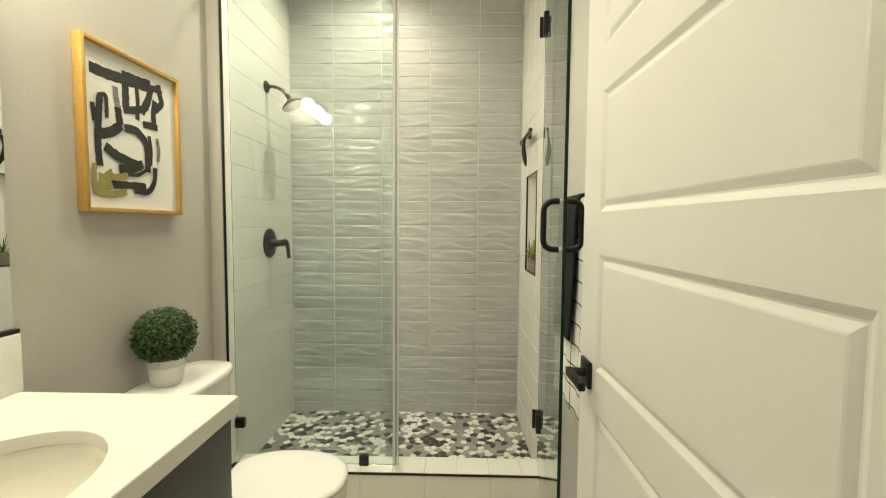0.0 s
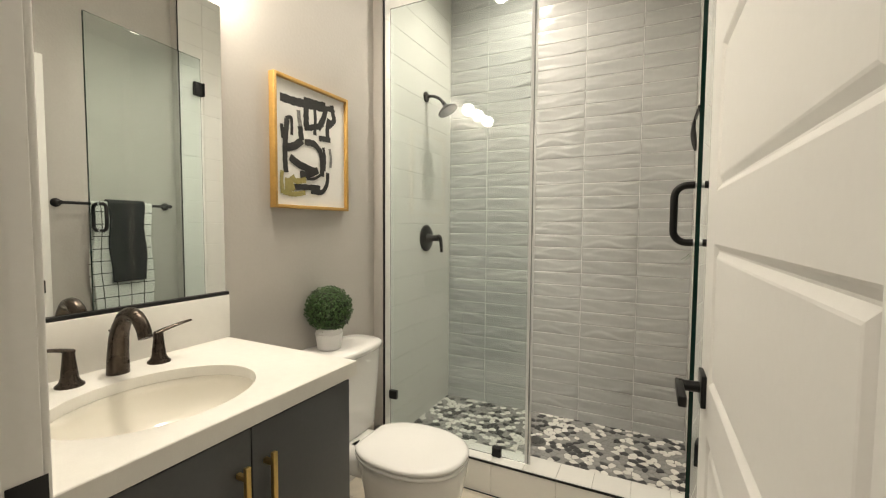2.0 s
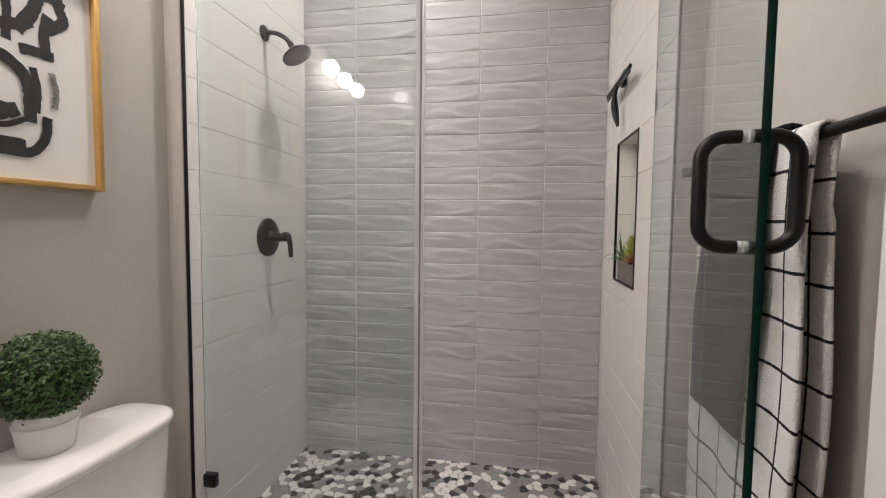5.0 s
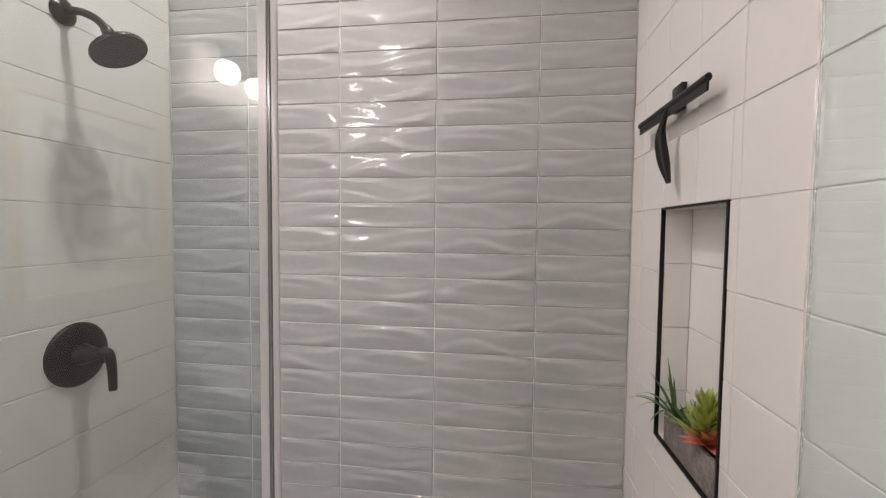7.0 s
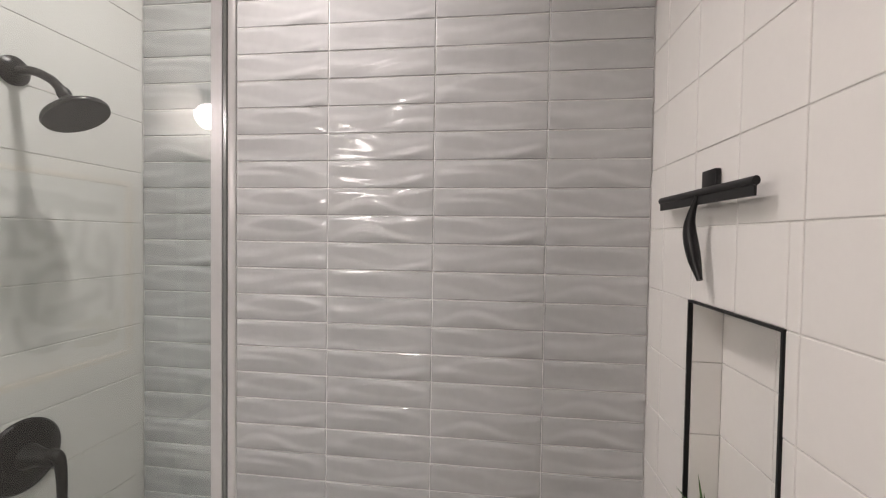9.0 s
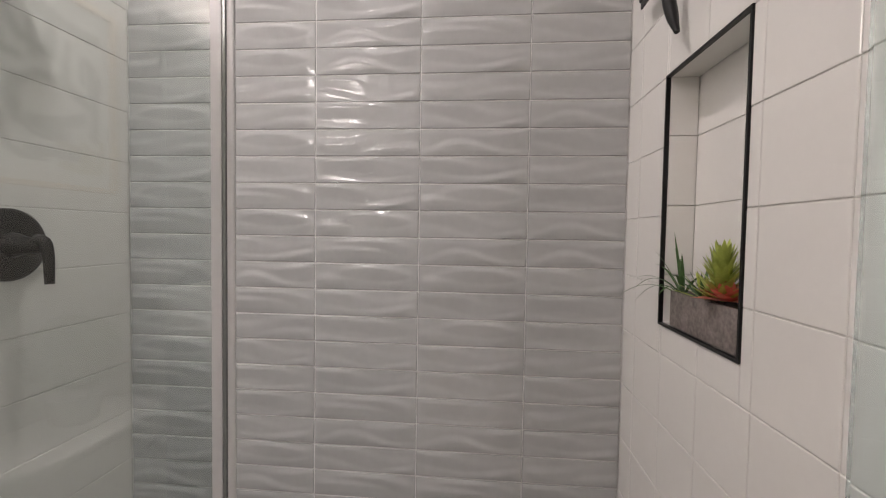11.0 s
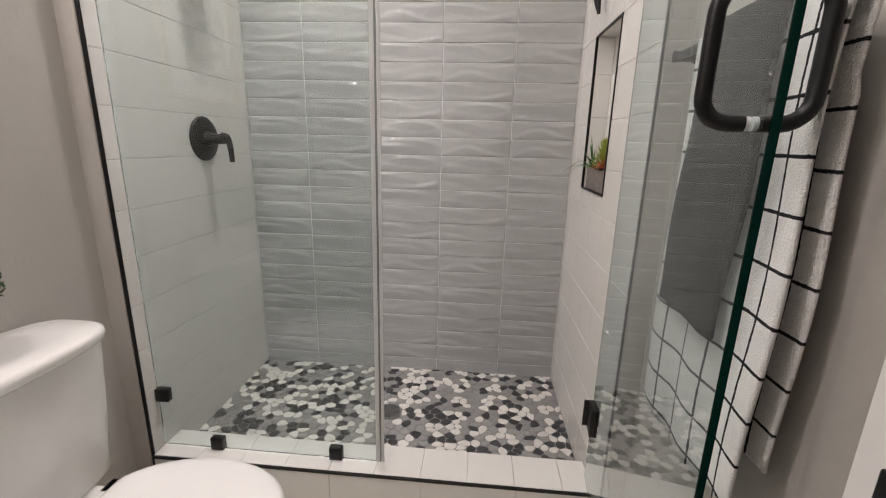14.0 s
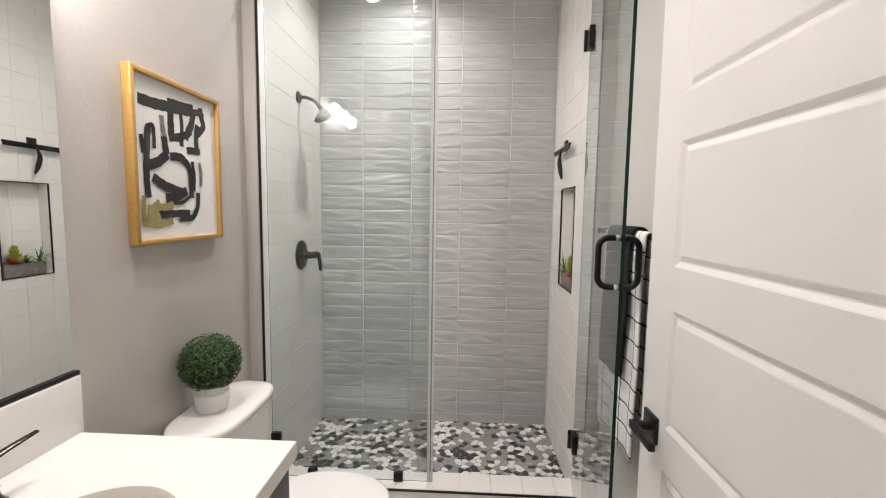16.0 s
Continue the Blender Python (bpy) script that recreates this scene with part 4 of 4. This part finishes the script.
# ---- tiled walls and floors, piece by piece ----
def tiled_walls():
    # backing
    north = setting("wall_north", box_mesh("wall_north", (TL - 0.2, BACK - 0.0025, 0), (TR + 0.3, BACK + 0.12, CEIL), GROUT), "wall of stacked grey wave-textured glazed tiles", "wall")
    west = setting("shower_wall_west", box_mesh("shower_wall_west", (TL - 0.009, TILE_END_W, 0), (TL - 0.0025, BACK - 0.003, CEIL), WGROUT), "shower wall of square white glazed tiles", "wall")
    xo, xi = TR + 0.0025, TR + 0.2
    east = setting("shower_wall_east", joined("shower_wall_east", [
        box_mesh("a", (xo, TILE_END, 0), (xi, NY0, CEIL), WGROUT), box_mesh("a", (xo, NY1, 0), (xi, BACK - 0.003, CEIL), WGROUT),
        box_mesh("a", (xo, NY0, 0), (xi, NY1, NZ0), WGROUT), box_mesh("a", (xo, NY0, NZ1), (xi, NY1, CEIL), WGROUT),
        box_mesh("a", (TR + ND + 0.003, NY0, NZ0), (xi, NY1, NZ1), WGROUT)]), "shower wall of square white glazed tiles with a niche", "wall")

    # grey wave tiles
    pw, ph, z_ref = 0.3068, 0.0776, 0.850
    gap = 0.0026
    cache = {}

    def wave(u, v, var):
        r = random.Random(var * 7 + 1)
        h = 0.0
        for q in range(2):
            a0, a1, fr, ph0, slope = (q + 0.5) / 2 + r.uniform(-0.12, 0.12), r.uniform(0.14, 0.27), r.uniform(0.5, 0.95), r.uniform(0, 6.28), r.uniform(-0.3, 0.3)
            c = a0 + a1 * math.sin(2 * math.pi * fr * u + ph0) + slope * (u - 0.5)
            d = v - c
            wd = 0.24 if d > 0 else 0.60
            k = max(0.0, 1 - math.sqrt(d * d + 0.0006) / wd)
            h = max(h, k * (0.55 + 0.45 * math.sin(2 * math.pi * 0.8 * u + ph0 * 2))) + 0.12 * k
        edge = max(0.0, min(1.0, 10 * u, 10 * (1 - u), 6 * v, 6 * (1 - v)))
        return h * 0.0048 * (0.25 + 0.75 * edge)

    def tile_mesh(var, u0, u1, v0, v1):
        key = (var, round(u0, 3), round(u1, 3), round(v0, 3), round(v1, 3))
        if key in cache:
            return cache[key]
        nx, nz = max(6, int(38 * (u1 - u0))), max(4, int(16 * (v1 - v0)))
        V, F = [], []
        W, H, lip = (u1 - u0) * pw, (v1 - v0) * ph, 0.0016
        xs = [gap / 2] + [gap / 2 + lip + (W - gap - 2 * lip) * i / (nx - 2) for i in range(nx - 1)] + [W - gap / 2]
        zs = [gap / 2] + [gap / 2 + lip + (H - gap - 2 * lip) * i / (nz - 2) for i in range(nz - 1)] + [H - gap / 2]
        for j, z in enumerate(zs):
            for i, x in enumerate(xs):
                rim_pt = i in (0, nx) or j in (0, nz)
                V.append((x, -0.0030 if rim_pt else -0.0046 - wave(u0 + x / pw, v0 + z / ph, var), z))
        for j in range(nz):
            for i in range(nx):
                a = j * (nx + 1) + i
                F.append((a, a + 1, a + nx + 2, a + nx + 1))
        rim = [i for i in range(nx + 1)] + [(j + 1) * (nx + 1) - 1 for j in range(1, nz + 1)] + [nz * (nx + 1) + i for i in range(nx - 1, -1, -1)] + [j * (nx + 1) for j in range(nz - 1, 0, -1)]
        base = len(V)
        for q in rim:
            V.append((V[q][0], 0.003, V[q][2]))
        m = len(rim)
        for q in range(m):
            F.append((rim[q], base + q, base + (q + 1) % m, rim[(q + 1) % m]))
        me = fix_normals(mesh_of("grey_tile", V, F, GREY_TILE, True))
        me.set_sharp_from_angle(angle=radians(28))
        cache[key] = me
        return me

    rng = random.Random(3)
    lo = int(math.floor((PAN - z_ref) / ph))
    hi = int(math.ceil((CEIL - z_ref) / ph))
    cols = [(-0.4602 - pw + k * pw) for k in range(5)]
    for r in range(lo, hi):
        for x in cols:
            u0 = max(0.0, (TL + 0.001 - x) / pw)
            u1 = min(1.0, (TR - 0.001 - x) / pw)
            z = z_ref + r * ph
            v0 = max(0.0, (PAN + 0.004 - z) / ph)
            v1 = min(1.0, (CEIL - 0.001 - z) / ph)
            if v1 - v0 < 0.1:
                continue
            ob = new("tile", tile_mesh(rng.randrange(7), u0, u1, v0, v1))
            ob.parent = north
            ob.location = (x + u0 * pw, BACK + rng.uniform(-0.0003, 0.0003), z + v0 * ph)

    # white square tiles
    tp, tz, z0w, y0w = 0.1560, 0.1510, 1.600, 2.452
    wc = {}

    def flat_tile(a, b, g=0.0008):
        key = (round(a, 3), round(b, 3), g)
        if key not in wc:
            e = 0.0022
            rings = [[(0.006, g, g), (0.006, a - g, g), (0.006, a - g, b - g), (0.006, g, b - g)],
                     [(0.0012, g, g), (0.0012, a - g, g), (0.0012, a - g, b - g), (0.0012, g, b - g)],
                     [(0.0002, g + e * .45, g + e * .45), (0.0002, a - g - e * .45, g + e * .45), (0.0002, a - g - e * .45, b - g - e * .45), (0.0002, g + e * .45, b - g - e * .45)],
                     [(0.0, g + e, g + e), (0.0, a - g - e, g + e), (0.0, a - g - e, b - g - e), (0.0, g + e, b - g - e)]]
            wc[key] = loft("white_tile", [[Vector(p) for p in rr] for rr in rings], WHITE_TILE, smooth=False, cap0=False)
        return wc[key]

    def place(parent, a, b, m, g=0.0008):
        if a < 0.008 or b < 0.008:
            return
        ob = new("tile", flat_tile(a, b, g))
        ob.parent = parent
        ob.matrix_basis = m

    def wall_tiles(parent, side, tp):
        ys = [TILE_END if side > 0 else TILE_END_W]
        y = y0w - 5 * tp if side > 0 else BACK
        while y < BACK:
            if TILE_END + 0.01 < y < BACK - 0.01:
                ys.append(y)
            y += tp
        ys.append(BACK - 0.004)
        zs = [PAN + 0.003]
        k = -12
        while z0w + k * tz < CEIL:
            z = z0w + k * tz
            if z > PAN + 0.015:
                zs.append(z)
            k += 1
        zs.append(CEIL)
        for a, b in zip(ys, ys[1:]):
            for c, d in zip(zs, zs[1:]):
                wob = rng.uniform(-0.0003, 0.0003)
                if side < 0:
                    place(parent, b - a, d - c, Matrix.Translation((TL + wob, b, c)) @ Matrix.Rotation(math.pi, 4, "Z"))
                    continue
                cells = [(a, b, c, d)]
                if b > NY0 + 1e-4 and a < NY1 - 1e-4 and d > NZ0 + 1e-4 and c < NZ1 - 1e-4:
                    cells = []
                    if a < NY0 - 1e-3:
                        cells.append((a, NY0, c, d))
                    if b > NY1 + 1e-3:
                        cells.append((NY1, b, c, d))
                    m0, m1 = max(a, NY0), min(b, NY1)
                    if c < NZ0:
                        cells.append((m0, m1, c, NZ0))
                    if d > NZ1:
                        cells.append((m0, m1, NZ1, d))
                for p0, p1, q0, q1 in cells:
                    place(parent, p1 - p0, q1 - q0, Matrix.Translation((TR + wob, p0, q0)))

    wall_tiles(west, -1, 0.468)
    wall_tiles(east, 1, tp)
    # niche lining
    nz = [NZ0, NZ0 + 0.110, NZ0 + 0.110 + tz, NZ0 + 0.110 + 2 * tz, NZ1]
    ny = [NY0, NY0 + 0.126, NY1]
    for c, d in zip(nz, nz[1:]):
        for a, b in zip(ny, ny[1:]):
            place(east, b - a, d - c, Matrix.Translation((TR + ND, a, c)))
        # cheeks
        place(east, ND - 0.006, d - c, Matrix.Translation((TR + ND, NY1 - 0.005, c)) @ Matrix.Rotation(radians(90), 4, "Z"))
        place(east, ND - 0.006, d - c, Matrix.Translation((TR + 0.006, NY0 + 0.005, c)) @ Matrix.Rotation(radians(-90), 4, "Z"))
    place(east, NY1 - NY0, ND - 0.004, Matrix.Translation((TR + 0.006, NY0, NZ0 + 0.004)) @ Matrix(((0, 0, 1, 0), (0, 1, 0, 0), (-1, 0, 0, 0), (0, 0, 0, 1))))
    place(east, NY1 - NY0, ND - 0.004, Matrix.Translation((TR + ND, NY0, NZ1 - 0.004)) @ Matrix(((0, 0, -1, 0), (0, 1, 0, 0), (1, 0, 0, 0), (0, 0, 0, 1))))
    # curb tiles: tops and fronts
    cb = bpy.data.objects["shower_curb"]
    x = TL + 0.002
    while x < TR - 0.01:
        w = min(0.152, TR - 0.002 - x)
        place(cb, CURB_B - CURB_F - 0.004, w, Matrix.Translation((x, CURB_F + 0.004, CURB_Z)) @ Matrix(((0, 0, 1, 0), (0, 1, 0, 0), (-1, 0, 0, 0), (0, 0, 0, 1))), 0.0005)
        x += w
    x = TL + 0.002
    while x < TR - 0.01:
        w = min(0.305, TR - 0.002 - x)
        place(cb, w, CURB_Z - 0.012, Matrix.Translation((x + w, CURB_F + 0.001, 0.001)) @ Matrix.Rotation(radians(90), 4, "Z"), 0.0005)
        x += w
    # room floor
    fl = bpy.data.objects["floor"]
    y = CURB_F - 0.002
    row = 0
    while y > HALL:
        x = LX - 0.3 - (0.3 if row % 2 else 0.0)
        while x < RX + 0.9:
            a0, a1 = max(x, LX - 0.4), min(x + 0.61, RX + 0.9)
            if a1 - a0 > 0.02:
                me = wc.get(("f", round(a1 - a0, 3)))
                if me is None:
                    me = box_mesh("floor_tile", (0.001, 0.001, -0.008), (a1 - a0 - 0.001, 0.304, 0), FLOOR_M, 0.0012, 1)
                    wc[("f", round(a1 - a0, 3))] = me
                ob = new("tile", me)
                ob.parent = fl
                ob.location = (a0, y - 0.305, 0)
            x += 0.61
        y -= 0.305
        row += 1


tiled_walls()


def pebble_floor():
    x0, x1, y0, y1 = TL, TR, CURB_B - 0.006, BACK
    pan = setting("shower_floor", box_mesh("shower_floor", (TL - 0.05, CURB_B - 0.03, 0), (TR + 0.05, BACK + 0.01, PAN + 0.0055), PGROUT), "white, grey and charcoal pebble mosaic shower floor", "floor")
    rng = random.Random(21)
    px, py = 0.043, 0.029
    sites = []
    ny, nx = int((y1 - y0) / py) + 3, int((x1 - x0) / px) + 3
    for j in range(-1, ny):
        for i in range(-1, nx):
            sites.append((x0 + (i + 0.5 * (j % 2)) * px + rng.uniform(-0.36, 0.36) * px, y0 + j * py + rng.uniform(-0.36, 0.36) * py))
    S = np.array(sites)
    drain = np.array((-0.012, 2.326))
    made = 0
    joint = [[], [], []]
    meshes = (P_WHITE, P_GREY, P_DARK)
    order = sorted(range(len(S)), key=lambda k: S[k][1])
    for k in order:
        c = S[k]
        if not (x0 - 0.01 < c[0] < x1 + 0.01 and y0 - 0.01 < c[1] < y1 + 0.01) or np.hypot(*(c - drain)) < 0.055:
            continue
        d = np.hypot((S[:, 0] - c[0]), (S[:, 1] - c[1]))
        near = np.argsort(d)[1:17]
        poly = [np.array(q) for q in ((c[0] - .06, c[1] - .06), (c[0] + .06, c[1] - .06), (c[0] + .06, c[1] + .06), (c[0] - .06, c[1] + .06))]

        def clip(poly, n, off):
            out = []
            for a, b in zip(poly, poly[1:] + poly[:1]):
                da, db = a @ n - off, b @ n - off
                if da <= 0:
                    out.append(a)
                if da * db < 0:
                    out.append(a + (b - a) * (da / (da - db)))
            return out

        for q in near:
            n = S[q] - c
            L = np.hypot(*n)
            n = n / L
            poly = clip(poly, n, c @ n + L / 2 - 0.0012)
        for n, off in (((1, 0), x1 - 0.001), ((-1, 0), -(x0 + 0.001)), ((0, 1), y1 - 0.004), ((0, -1), -(y0 + 0.001))):
            poly = clip(poly, np.array(n, float), off) if poly else poly
        dn = drain - c
        Ld = np.hypot(*dn)
        if Ld < 0.13 and poly:
            n = dn / Ld
            poly = clip(poly, n, drain @ n - 0.0535)
        if len(poly) < 3:
            continue
        for w in (0.27, 0.25):
            poly = [p for a, b in zip(poly, poly[1:] + poly[:1]) for p in (a + (b - a) * w, b - (b - a) * w)]
        cen = sum(poly) / len(poly)
        size = max(np.hypot(*(p - cen)) for p in poly)
        if size < 0.007:
            continue
        hgt = rng.uniform(0.0078, 0.0092)
        n = len(poly)
        rings = [[(p[0] - cen[0], p[1] - cen[1], 0.003) for p in poly], [(p[0] - cen[0], p[1] - cen[1], hgt - 0.0014) for p in poly],
                 [((p[0] - cen[0]) * .94, (p[1] - cen[1]) * .94, hgt - 0.0003) for p in poly], [((p[0] - cen[0]) * .8, (p[1] - cen[1]) * .8, hgt) for p in poly]]
        r = rng.random()
        kind = 0 if r < 0.33 else 2 if r < 0.59 else 1
        front = c[1] < 2.36 and abs(c[0] - 0.05) < 0.62
        if front and made < 290:
            me = loft("pebble", [[Vector(v) for v in rr] for rr in rings], meshes[kind], cap0=False, sharp=80)
            ob = new("pebble", me)
            ob.parent = pan
            ob.location = (cen[0], cen[1], PAN)
            made += 1
        else:
            joint[kind].append(([(v[0] + cen[0], v[1] + cen[1], v[2] + PAN) for rr in rings for v in rr], n))
    for kind, name in ((0, "white_pebbles"), (1, "grey_pebbles"), (2, "charcoal_pebbles")):
        V, F = [], []
        for vs, n in joint[kind]:
            o = len(V)
            V += vs
            for i in range(3):
                for j in range(n):
                    q = (j + 1) % n
                    F.append((o + i * n + j, o + i * n + q, o + (i + 1) * n + q, o + (i + 1) * n + j))
            F.append(tuple(o + 3 * n + j for j in range(n)))
        ob = new(name, fix_normals(mesh_of(name, V, F, meshes[kind], True)))
        ob.parent = pan
        tagged(ob, "loose-laid flat pebbles set in grout", kind="stuff")


pebble_floor()
